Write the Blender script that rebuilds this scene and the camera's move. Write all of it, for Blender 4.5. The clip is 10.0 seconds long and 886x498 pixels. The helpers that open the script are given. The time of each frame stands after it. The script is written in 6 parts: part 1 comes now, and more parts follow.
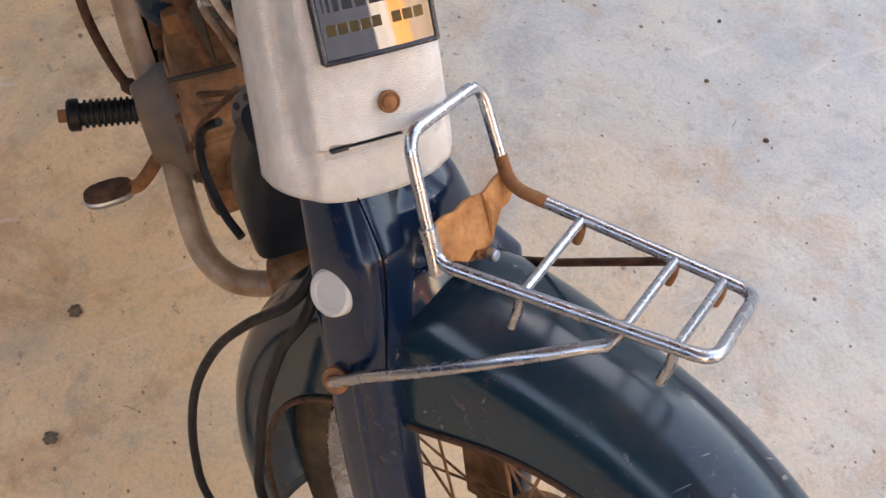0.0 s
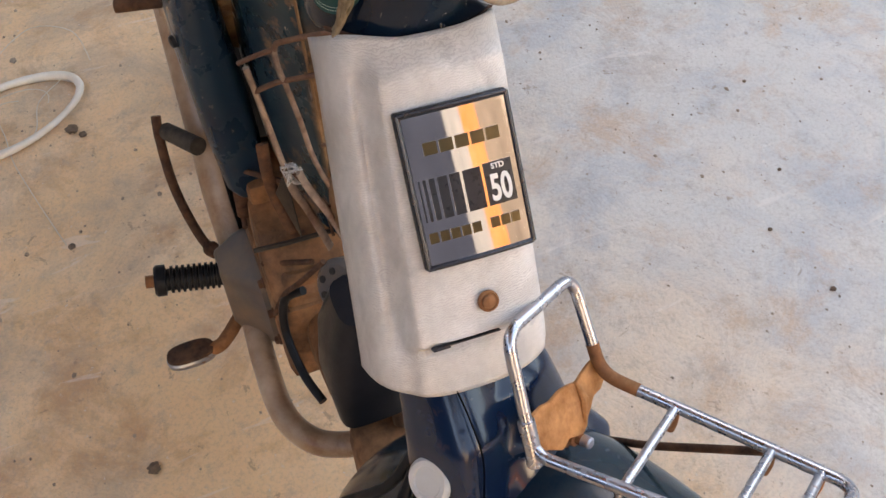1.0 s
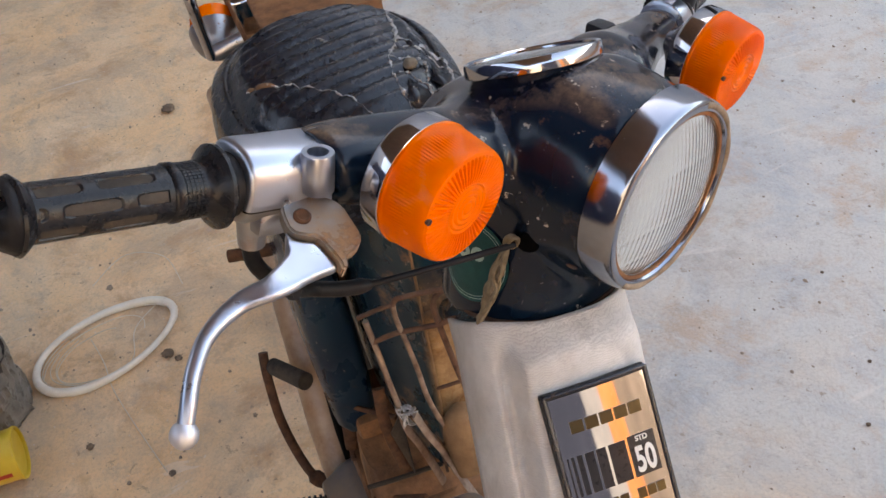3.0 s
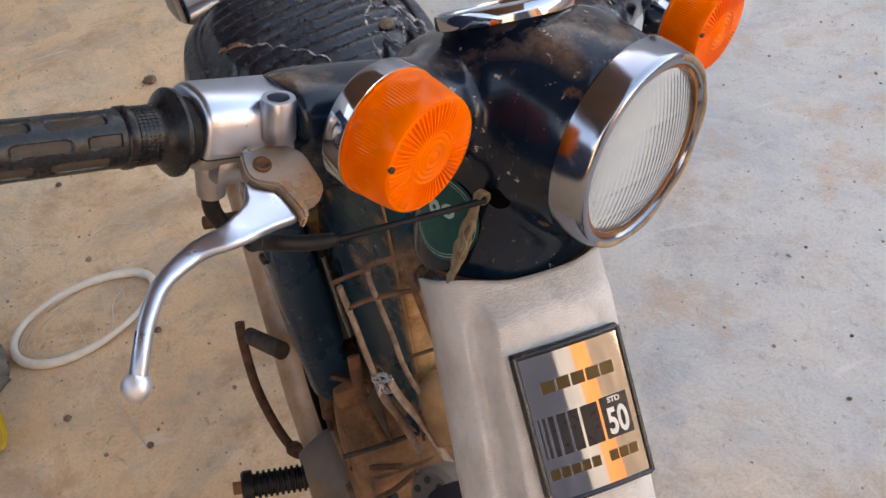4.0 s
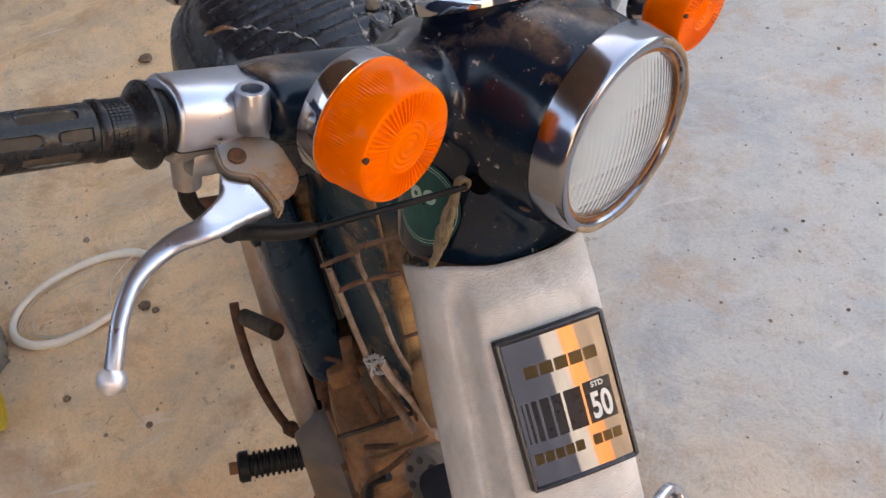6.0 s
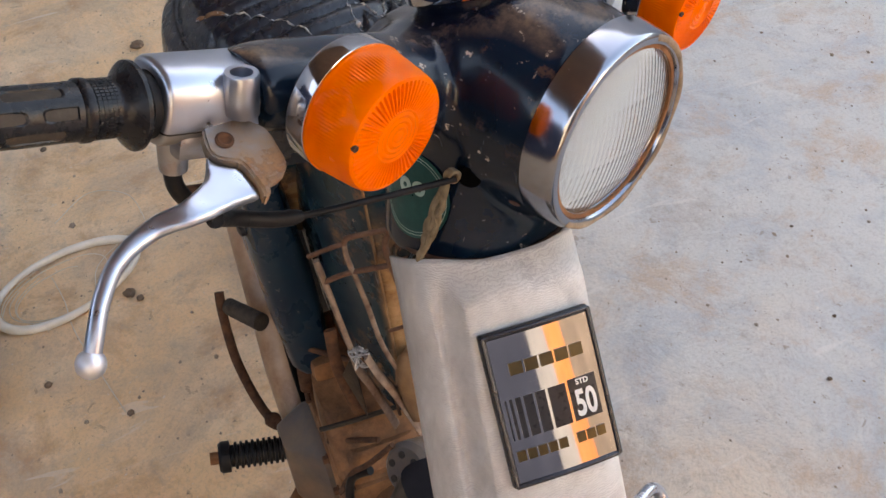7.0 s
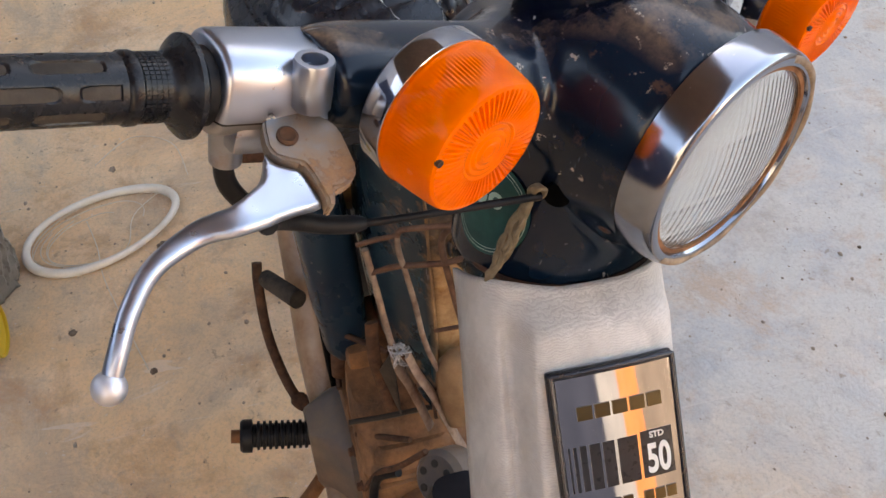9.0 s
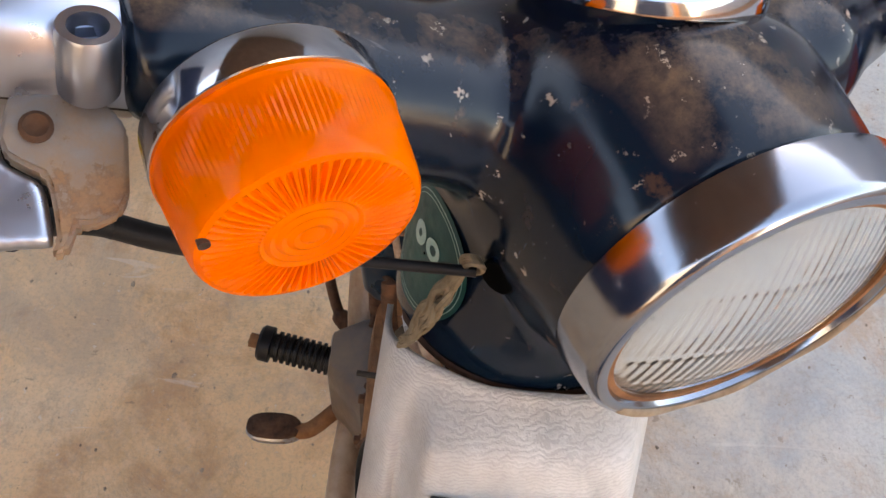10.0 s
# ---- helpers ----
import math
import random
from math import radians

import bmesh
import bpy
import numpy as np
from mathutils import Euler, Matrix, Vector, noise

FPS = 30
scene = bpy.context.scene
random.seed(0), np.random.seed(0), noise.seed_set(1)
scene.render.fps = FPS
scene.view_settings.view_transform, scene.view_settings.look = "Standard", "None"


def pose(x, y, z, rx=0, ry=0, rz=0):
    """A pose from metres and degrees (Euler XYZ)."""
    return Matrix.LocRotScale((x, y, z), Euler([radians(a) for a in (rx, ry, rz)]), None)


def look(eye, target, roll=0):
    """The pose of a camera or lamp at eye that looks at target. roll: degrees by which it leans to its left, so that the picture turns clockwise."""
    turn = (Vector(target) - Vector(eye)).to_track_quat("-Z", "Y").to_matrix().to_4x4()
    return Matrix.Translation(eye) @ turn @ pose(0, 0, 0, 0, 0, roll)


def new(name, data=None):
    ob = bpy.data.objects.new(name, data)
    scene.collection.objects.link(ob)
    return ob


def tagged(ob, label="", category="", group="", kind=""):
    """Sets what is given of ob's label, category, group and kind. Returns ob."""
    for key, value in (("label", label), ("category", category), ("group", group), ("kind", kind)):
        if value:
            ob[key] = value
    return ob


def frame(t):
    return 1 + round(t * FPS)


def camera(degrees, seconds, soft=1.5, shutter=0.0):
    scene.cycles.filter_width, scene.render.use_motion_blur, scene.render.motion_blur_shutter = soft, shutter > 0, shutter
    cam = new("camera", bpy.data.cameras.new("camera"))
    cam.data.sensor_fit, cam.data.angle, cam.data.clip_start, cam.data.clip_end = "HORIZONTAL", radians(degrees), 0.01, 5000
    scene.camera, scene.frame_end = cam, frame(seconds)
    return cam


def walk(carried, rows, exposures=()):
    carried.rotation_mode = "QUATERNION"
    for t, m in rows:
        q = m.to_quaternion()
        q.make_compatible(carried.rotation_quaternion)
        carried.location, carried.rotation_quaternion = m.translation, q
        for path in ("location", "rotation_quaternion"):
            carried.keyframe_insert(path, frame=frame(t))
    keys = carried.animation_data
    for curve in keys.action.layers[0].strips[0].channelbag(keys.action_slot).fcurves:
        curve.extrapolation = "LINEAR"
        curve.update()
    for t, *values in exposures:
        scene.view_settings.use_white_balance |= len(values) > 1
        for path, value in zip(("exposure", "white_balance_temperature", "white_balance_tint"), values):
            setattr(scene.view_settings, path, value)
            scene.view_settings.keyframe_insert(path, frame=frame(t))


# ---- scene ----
cam = camera(45.8, 10.0)
# seconds, eye (x forward along the moped, y to its left, z up), yaw, pitch, roll
ROWS = [
    (0, 0.4338, -0.1271, 1.1395, 68.37, -56.26, -0.57),
    (0.5, 0.4256, -0.1297, 1.1587, 70.08, -52.84, -2.08),
    (1, 0.4001, -0.1469, 1.1883, 72.13, -49.73, -4.24),
    (1.5, 0.3763, -0.1744, 1.2077, 73.76, -47.04, -6.07),
    (2, 0.3562, -0.1865, 1.2475, 74.94, -43.90, -8.41),
    (2.5, 0.3516, -0.1874, 1.2640, 75.46, -41.44, -9.10),
    (2.7, 0.3555, -0.1873, 1.2642, 74.93, -40.56, -9.15),
    (3.8, 0.3569, -0.1716, 1.2489, 73.79, -40.78, -8.31),
    (4, 0.3582, -0.1749, 1.2416, 74.07, -41.49, -8.26),
    (4.5, 0.3627, -0.1705, 1.2391, 75.14, -42.84, -8.85),
    (5, 0.3579, -0.1698, 1.2395, 75.40, -43.13, -9.21),
    (5.5, 0.3586, -0.1606, 1.2394, 75.19, -43.12, -9.39),
    (6, 0.3575, -0.1594, 1.2454, 74.71, -42.93, -9.25),
    (6.2, 0.3584, -0.1501, 1.2495, 74.87, -43.28, -9.16),
    (7.3, 0.3537, -0.1628, 1.2376, 73.83, -43.07, -6.65),
    (7.5, 0.3517, -0.1649, 1.2377, 74.21, -43.07, -6.71),
    (8, 0.3356, -0.1771, 1.2374, 74.83, -43.23, -6.88),
    (8.5, 0.3286, -0.1823, 1.2327, 75.01, -43.54, -5.33),
    (9, 0.2799, -0.1575, 1.2123, 76.64, -44.93, -3.23),
    (9.3, 0.2140, -0.1201, 1.1875, 80.08, -47.51, -1.92),
    (9.5, 0.1652, -0.0812, 1.1676, 84.47, -49.43, -1.09),
    (9.6, 0.1449, -0.0667, 1.1552, 86.30, -50.45, -0.87),
    (10, 0.1336, -0.0203, 1.1492, 92.33, -51.65, 1.14),
]


def eye_pose(x, y, z, yaw, pitch, roll):
    """Yaw to the left from +y, pitch up, roll as look() takes it."""
    return pose(x, y, z, 0, 0, yaw) @ pose(0, 0, 0, 90 + pitch) @ pose(0, 0, 0, 0, 0, roll)


walk(cam, [(t, eye_pose(*row)) for t, *row in ROWS], [(0.0, 3.26, 9000, 16), (1.0, 3.20, 9000, 16), (2.5, 3.08, 9000, 16), (8.0, 3.09, 9000, 16), (9.0, 3.14, 9000, 16), (10.0, 3.26, 9000, 16)])
# ---- end of walk ----

# ---------------------------------------------------------------- light
world = bpy.data.worlds.new("sky")
scene.world = world
world.use_nodes = True
wn = world.node_tree.nodes
sky = wn.new("ShaderNodeTexSky")
sky.sky_type = 'NISHITA'
sky.sun_disc = False
SUN_EL, SUN_AZ = 24.0, 176.0
sky.sun_elevation, sky.sun_rotation = radians(SUN_EL), radians(90 - SUN_AZ)
sky.dust_density = 2.0
wn["Background"].inputs["Strength"].default_value = 0.15
world.node_tree.links.new(sky.outputs[0], wn["Background"].inputs["Color"])
sun = new("sun", bpy.data.lights.new("sun", 'SUN'))
sun.data.energy, sun.data.angle, sun.data.color = 4.5, radians(0.5), (1.0, 0.93, 0.82)
sun_way = Vector((math.cos(radians(SUN_EL)) * math.cos(radians(SUN_AZ)), math.cos(radians(SUN_EL)) * math.sin(radians(SUN_AZ)), math.sin(radians(SUN_EL))))
sun.matrix_world = look(sun_way * 20, (0, 0, 0))

# ---------------------------------------------------------------- materials


class Mat:
    """A small builder of node materials."""

    def __init__(self, name, **values):
        self.m = bpy.data.materials.new(name)
        self.m.use_nodes = True
        self.t = self.m.node_tree
        self.b = self.t.nodes["Principled BSDF"]
        self.co = self.t.nodes.new("ShaderNodeTexCoord").outputs["Object"]
        for k, v in values.items():
            self.b.inputs[k.replace("_", " ")].default_value = v

    def noise(self, scale, detail=6.0, rough=0.6, stretch=None, distort=0.0):
        n = self.t.nodes.new("ShaderNodeTexNoise")
        n.inputs["Scale"].default_value, n.inputs["Detail"].default_value = scale, detail
        n.inputs["Roughness"].default_value, n.inputs["Distortion"].default_value = rough, distort
        co = self.co
        if stretch:
            mp = self.t.nodes.new("ShaderNodeMapping")
            mp.inputs["Scale"].default_value = stretch
            self.t.links.new(co, mp.inputs["Vector"])
            co = mp.outputs[0]
        self.t.links.new(co, n.inputs["Vector"])
        return n.outputs["Fac"]

    def voronoi(self, scale, feature='F1'):
        n = self.t.nodes.new("ShaderNodeTexVoronoi")
        n.feature = feature
        n.inputs["Scale"].default_value = scale
        self.t.links.new(self.co, n.inputs["Vector"])
        return n.outputs["Distance"]

    def step(self, src, lo, hi, a=0.0, b=1.0):
        n = self.t.nodes.new("ShaderNodeMapRange")
        for k, v in zip(("From Min", "From Max", "To Min", "To Max"), (lo, hi, a, b)):
            n.inputs[k].default_value = v
        self.t.links.new(src, n.inputs["Value"])
        return n.outputs[0]

    def mul(self, a, b, op='MULTIPLY'):
        n = self.t.nodes.new("ShaderNodeMath")
        n.operation = op
        for s, v in zip(n.inputs, (a, b)):
            if isinstance(v, (int, float)):
                s.default_value = v
            else:
                self.t.links.new(v, s)
        return n.outputs[0]

    def mix(self, fac, a, b):
        n = self.t.nodes.new("ShaderNodeMix")
        n.data_type = 'RGBA'
        for s, v in ((n.inputs[0], fac), (n.inputs[6], a), (n.inputs[7], b)):
            if isinstance(v, tuple):
                s.default_value = (*v, 1.0)
            elif isinstance(v, (int, float)):
                s.default_value = v
            else:
                self.t.links.new(v, s)
        return n.outputs[2]

    def up(self):
        """How far the surface looks up, in which dust gathers."""
        g = self.t.nodes.new("ShaderNodeNewGeometry")
        s = self.t.nodes.new("ShaderNodeSeparateXYZ")
        self.t.links.new(g.outputs["Normal"], s.inputs[0])
        return s.outputs["Z"]

    def put(self, name, src):
        self.t.links.new(src, self.b.inputs[name])
        return self

    def bump(self, src, strength=0.3, distance=0.002):
        n = self.t.nodes.new("ShaderNodeBump")
        n.inputs["Strength"].default_value, n.inputs["Distance"].default_value = strength, distance
        self.t.links.new(src, n.inputs["Height"])
        self.t.links.new(n.outputs[0], self.b.inputs["Normal"])
        return self


DUST = (0.34, 0.21, 0.12)
RUST = (0.20, 0.075, 0.028)


def make_paint(name="blue_paint", dusty=1.0, rust=0.0, dark=(0.0010, 0.0036, 0.0135), light=(0.0018, 0.0105, 0.0235), gloss=0.17, shine=(0.13, 0.42), chipped=1.0, bare=0.0):
    m = Mat(name)
    m.b.inputs["Specular IOR Level"].default_value = gloss
    base = m.mix(m.step(m.noise(6.0, 4.0), 0.38, 0.62), dark, light)
    film = m.step(m.noise(9.0, 9.0, 0.74), 0.52, 0.80, 0.0, 0.03 * dusty)
    base = m.mix(film, base, (0.20, 0.15, 0.11))
    chips = m.mul(m.step(m.noise(130.0, 6.0, 0.68), 0.63, 0.66), m.step(m.noise(13.0, 5.0), 0.44, 0.56))
    base = m.mix(m.mul(chips, chipped), base, (0.34, 0.28, 0.23))
    blots = m.mul(m.step(m.noise(50.0, 7.0, 0.70), 0.60, 0.67), m.step(m.noise(8.0, 3.0), 0.45, 0.56))
    base = m.mix(m.mul(blots, 0.5), base, (0.11, 0.055, 0.03))
    dust = m.mul(m.step(m.up(), 0.80, 0.98, 0.0, min(0.95, 1.6 * dusty)), m.step(m.noise(11.0, 9.0, 0.75), 0.44, 0.64))
    base = m.mix(dust, base, DUST)
    if rust:
        base = m.mix(m.step(m.noise(11.0, 8.0, 0.7), 0.62 - rust, 0.70 - rust), base, m.mix(m.noise(60.0), (0.16, 0.075, 0.035), (0.30, 0.17, 0.09)))
    if bare:
        # the paint has gone from the face that the wheel's spray reaches
        g, a, b = m.t.nodes.new("ShaderNodeNewGeometry"), m.t.nodes.new("ShaderNodeSeparateXYZ"), m.t.nodes.new("ShaderNodeSeparateXYZ")
        m.t.links.new(g.outputs["Normal"], a.inputs[0])
        m.t.links.new(m.co, b.inputs[0])
        low = m.step(m.mul(b.outputs["Z"], m.mul(m.noise(16.0, 7.0, 0.7), 0.16), 'ADD'), 0.71, 0.60)
        base = m.mix(m.mul(m.mul(m.step(a.outputs["X"], 0.55, 0.85), low), bare), base, m.mix(m.step(m.noise(22.0, 7.0, 0.7), 0.36, 0.62), (0.20, 0.085, 0.030), (0.46, 0.29, 0.15)))
    scratch = m.mul(m.step(m.noise(14.0, 3.0, 0.5, (14.0, 1.0, 1.6)), 0.685, 0.70), m.step(m.noise(7.0, 2.0), 0.52, 0.6))
    base = m.mix(m.mul(scratch, 0.6), base, (0.30, 0.30, 0.31))
    m.put("Base Color", base)
    m.put("Roughness", m.step(m.mul(m.noise(25.0, 8.0), m.noise(5.0, 4.0), 'ADD'), 0.75, 1.3, *shine))
    m.bump(m.noise(40.0, 5.0), 0.05, 0.002)
    return m.m


def make_white():
    m = Mat("aged_white_plastic", Roughness=0.55)
    w = m.t.nodes.new("ShaderNodeTexWave")
    w.bands_direction = 'Z'
    for k, v in (("Scale", 250.0), ("Distortion", 16.0), ("Detail", 4.0), ("Detail Scale", 0.5), ("Detail Roughness", 0.6)):
        w.inputs[k].default_value = v
    m.t.links.new(m.co, w.inputs["Vector"])
    lines = w.outputs["Fac"]
    c = m.mix(m.step(m.noise(14.0, 9.0, 0.72), 0.34, 0.64), (0.42, 0.390, 0.360), (0.66, 0.625, 0.585))
    c = m.mix(m.mul(m.step(lines, 0.08, 0.45, 1.0, 0.0), m.step(m.noise(16.0, 4.0), 0.35, 0.65, 0.10, 0.38)), c, (0.24, 0.22, 0.205))
    streaks = m.noise(1.0, 6.0, 0.65, (46.0, 46.0, 6.0), 0.4)
    c = m.mix(m.step(streaks, 0.52, 0.74, 0.0, 0.50), c, (0.30, 0.285, 0.27))
    c = m.mix(m.step(m.noise(11.0, 9.0, 0.75), 0.56, 0.74, 0.0, 0.42), c, (0.36, 0.28, 0.205))
    c = m.mix(m.step(m.noise(110.0, 8.0, 0.8), 0.67, 0.76, 0.0, 0.6), c, (0.20, 0.145, 0.105))
    m.put("Base Color", c)
    m.bump(m.mul(m.mul(lines, 0.6), m.noise(60.0, 6.0), 'ADD'), 0.30, 0.0010)
    return m.m


def make_metal(name, colour, rough, rust=0.0, scale=60.0, dust=0.0, relief=0.03):
    m = Mat(name, Metallic=1.0)
    c = m.mix(m.noise(40.0), tuple(v * 0.93 for v in colour), colour)
    r = m.step(m.noise(90.0, 8.0), 0.3, 0.7, rough * 0.8, rough * 1.35)
    if rust or dust:
        spots = m.step(m.noise(scale, 9.0, 0.72), 0.70 - rust, 0.76 - rust)
        c = m.mix(spots, c, m.mix(m.noise(200.0), RUST, (0.33, 0.16, 0.07)))
        m.put("Metallic", m.step(spots, 0.0, 1.0, 1.0, 0.0))
        r = m.mul(r, m.mul(spots, 0.6), 'ADD')
    if dust:
        d = m.mul(m.step(m.noise(22.0, 8.0, 0.7), 0.62 - dust, 0.78 - dust), 0.85)
        c = m.mix(d, c, DUST)
        inv = m.mul(m.mul(spots, d, 'MAXIMUM'), -1.0)
        m.put("Metallic", m.mul(inv, 1.0, 'ADD'))
        r = m.mul(r, m.mul(d, 0.4), 'ADD')
    m.put("Base Color", c)
    m.put("Roughness", r)
    if relief:
        m.bump(m.noise(220.0, 2.0), relief + 0.3 * (rust > 0.05), 0.0005)
    return m.m


def make_rough(name, a, b, rough=0.6, scale=30.0, dust=0.0, bump=0.25, fine=300.0, upper=0.0, gloss=0.3):
    m = Mat(name)
    m.b.inputs["Specular IOR Level"].default_value = gloss
    c = m.mix(m.step(m.noise(scale, 8.0, 0.65), 0.32, 0.68), a, b)
    if dust:
        c = m.mix(m.step(m.noise(scale * 2.2, 9.0, 0.72), 0.75 - dust, 0.95 - dust * 0.6, 0.0, 0.85), c, DUST)
    if upper:
        c = m.mix(m.mul(m.step(m.up(), 0.2, 1.0), upper), c, DUST)
    m.put("Base Color", c)
    m.put("Roughness", m.step(m.noise(scale * 3, 6.0), 0.3, 0.7, rough * 0.8, min(1.0, rough * 1.25)))
    m.bump(m.noise(fine, 6.0), bump, 0.0012)
    return m.m


def make_amber():
    m = Mat("amber_plastic", IOR=1.49)
    m.b.inputs["Specular IOR Level"].default_value = 0.13
    m.b.inputs["Subsurface Weight"].default_value = 0.12
    m.b.inputs["Subsurface Radius"].default_value = (0.012, 0.004, 0.0005)
    m.b.inputs["Subsurface Scale"].default_value = 0.5
    c = m.mix(m.step(m.noise(14.0, 5.0, 0.6), 0.40, 0.66), (0.90, 0.150, 0.0), (0.74, 0.085, 0.0))
    m.put("Base Color", m.mix(m.step(m.noise(150.0, 8.0, 0.75), 0.66, 0.74, 0.0, 0.5), c, (0.36, 0.035, 0.002)))
    m.put("Roughness", m.step(m.noise(60.0, 8.0), 0.3, 0.75, 0.12, 0.30))
    return m.m


def make_glass():
    m = Mat("lens_glass", Roughness=0.03, IOR=1.5)
    m.b.inputs["Base Color"].default_value = (0.98, 0.98, 0.965, 1.0)
    m.b.inputs["Transmission Weight"].default_value = 1.0
    m.put("Roughness", m.step(m.noise(50.0, 8.0), 0.55, 0.85, 0.0, 0.05))
    return m.m


def make_concrete():
    m = Mat("dusty_concrete")
    p = m.t.nodes.new("ShaderNodeSeparateXYZ")
    m.t.links.new(m.co, p.inputs[0])
    # red dust on the right, barer grey left; warm and bluish light coloured in
    bare = m.step(m.mul(p.outputs["Y"], m.mul(m.noise(1.7, 8.0, 0.65), 1.5), 'ADD'), 0.80, 1.35)
    c = m.mix(bare, (0.76, 0.490, 0.275), (0.56, 0.530, 0.480))
    c = m.mix(m.step(m.noise(3.0, 10.0, 0.66, None, 0.6), 0.44, 0.62, 0.0, 0.75), c, m.mix(bare, (0.77, 0.570, 0.385), (0.63, 0.580, 0.515)))
    c = m.mix(m.step(m.noise(4.2, 10.0, 0.74, None, 0.5), 0.47, 0.62, 0.0, 0.72), c, m.mix(bare, (0.46, 0.345, 0.245), (0.38, 0.400, 0.415)))
    c = m.mix(m.step(m.noise(6.5, 10.0, 0.74, None, 0.35), 0.51, 0.64, 0.0, 0.68), c, m.mix(bare, (0.46, 0.250, 0.125), (0.52, 0.345, 0.225)))
    c = m.mix(m.step(m.noise(2.7, 10.0, 0.76), 0.56, 0.68, 0.0, 0.50), c, (0.30, 0.225, 0.17))
    c = m.mix(m.step(m.noise(46.0, 7.0, 0.7), 0.655, 0.70, 0.0, 0.75), c, (0.20, 0.125, 0.085))
    c = m.mix(m.step(m.noise(20.0, 9.0, 0.78), 0.53, 0.68, 0.0, 0.60), c, (0.34, 0.27, 0.215))
    c = m.mix(m.step(m.noise(170.0, 6.0, 0.75), 0.48, 0.72, 0.0, 0.50), c, (0.30, 0.24, 0.19))
    c = m.mix(m.step(m.noise(85.0, 5.0, 0.7), 0.63, 0.69, 0.0, 0.45), c, (0.80, 0.72, 0.62))
    c = m.mix(m.step(m.noise(33.0, 6.0, 0.75, None, 0.4), 0.62, 0.66, 0.0, 0.55), c, (0.24, 0.16, 0.11))
    scuff = m.mul(m.step(m.noise(5.0, 4.0, 0.6, (6.0, 0.8, 1.0), 0.7), 0.65, 0.70), 0.35)
    c = m.mix(scuff, c, (0.74, 0.66, 0.58))
    m.put("Base Color", c)
    m.put("Roughness", m.step(m.noise(6.0, 7.0), 0.3, 0.7, 0.5, 0.85))
    h = m.mul(m.mul(m.noise(8.0, 10.0, 0.70, None, 0.5), 1.2), m.mul(m.step(m.voronoi(22.0), 0.0, 0.10), 0.18), 'ADD')
    m.bump(h, 0.5, 0.016)
    return m.m


PAINT, WHITE = make_paint(dusty=0.45, gloss=0.34, shine=(0.08, 0.30)), make_white()
OLD_PAINT = make_paint("worn_blue_paint", 0.8, 0.10, (0.0040, 0.017, 0.030), (0.008, 0.036, 0.048), 0.25, bare=0.9)
SIDE_PAINT = make_paint("faded_blue_paint", 0.5, 0.0, (0.004, 0.0150, 0.034), (0.008, 0.030, 0.052), 0.35, (0.15, 0.40), 0.5)
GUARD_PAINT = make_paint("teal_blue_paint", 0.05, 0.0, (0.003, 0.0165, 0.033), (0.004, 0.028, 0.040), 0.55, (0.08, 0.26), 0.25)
FORK_PAINT = make_paint("navy_paint", 0.05, 0.0, (0.0016, 0.0085, 0.030), (0.0025, 0.016, 0.043), 0.5, (0.08, 0.28), 0.4)
CHROME = make_metal("chrome", (0.42, 0.43, 0.47), 0.09, 0.02, 140.0, relief=0.008)
RIM_CHROME = make_metal("pitted_chrome", (0.29, 0.31, 0.355), 0.15, 0.035, 260.0, relief=0.02)
ORANGE_METAL = make_metal("orange_metal", (0.85, 0.40, 0.10), 0.30)
BRACKET_METAL = make_metal("rust_stained_bracket", (0.30, 0.275, 0.255), 0.42, 0.15, 26.0, 0.15)
RACKMETAL = make_metal("worn_chrome", (0.48, 0.49, 0.53), 0.26, 0.06, 45.0, relief=0.0)
ALLOY = make_metal("cast_alloy", (0.46, 0.50, 0.575), 0.31, 0.0)
ALLOY_DIRTY = make_metal("stained_alloy", (0.39, 0.38, 0.38), 0.36, 0.11, 30.0, 0.09)
PIPE = make_rough("dusty_exhaust_steel", (0.20, 0.095, 0.045), (0.48, 0.345, 0.235), 0.34, 14.0, 0.1, 0.25, gloss=0.5)
RUSTY = make_rough("rust", (0.13, 0.052, 0.023), (0.33, 0.145, 0.062), 0.85, 45.0, 0.12, 0.5)
ENGINE = make_rough("dirty_engine_alloy", (0.045, 0.021, 0.011), (0.36, 0.170, 0.078), 0.6, 20.0, 0.12, 0.7)
COVER_METAL = make_rough("grey_engine_cover", (0.060, 0.066, 0.080), (0.19, 0.125, 0.078), 0.38, 11.0, 0.12, 0.2)
RUBBER = make_rough("black_rubber", (0.005, 0.005, 0.006), (0.014, 0.013, 0.014), 0.45, 40.0, 0.05, 0.2, gloss=0.2)
GRIP = make_rough("worn_grip_rubber", (0.005, 0.005, 0.007), (0.013, 0.013, 0.015), 0.27, 50.0, 0.02, 0.2, gloss=0.30)
DUSTY_RUBBER = make_rough("dusty_rubber", (0.032, 0.027, 0.024), (0.078, 0.064, 0.052), 0.75, 60.0, 0.12, 0.25, gloss=0.15)
DUSTY_TYRE = make_rough("dusty_tyre", (0.035, 0.027, 0.020), (0.11, 0.078, 0.050), 0.85, 25.0, 0.1, 0.3, gloss=0.1)
BLACK = make_rough("black_plastic", (0.006, 0.006, 0.008), (0.018, 0.017, 0.02), 0.35, 20.0, 0.05, 0.15)
VINYL = make_rough("cracked_black_vinyl", (0.004, 0.005, 0.009), (0.013, 0.016, 0.024), 0.27, 24.0, 0.02, 0.35, 160.0, 0.0, gloss=0.5)
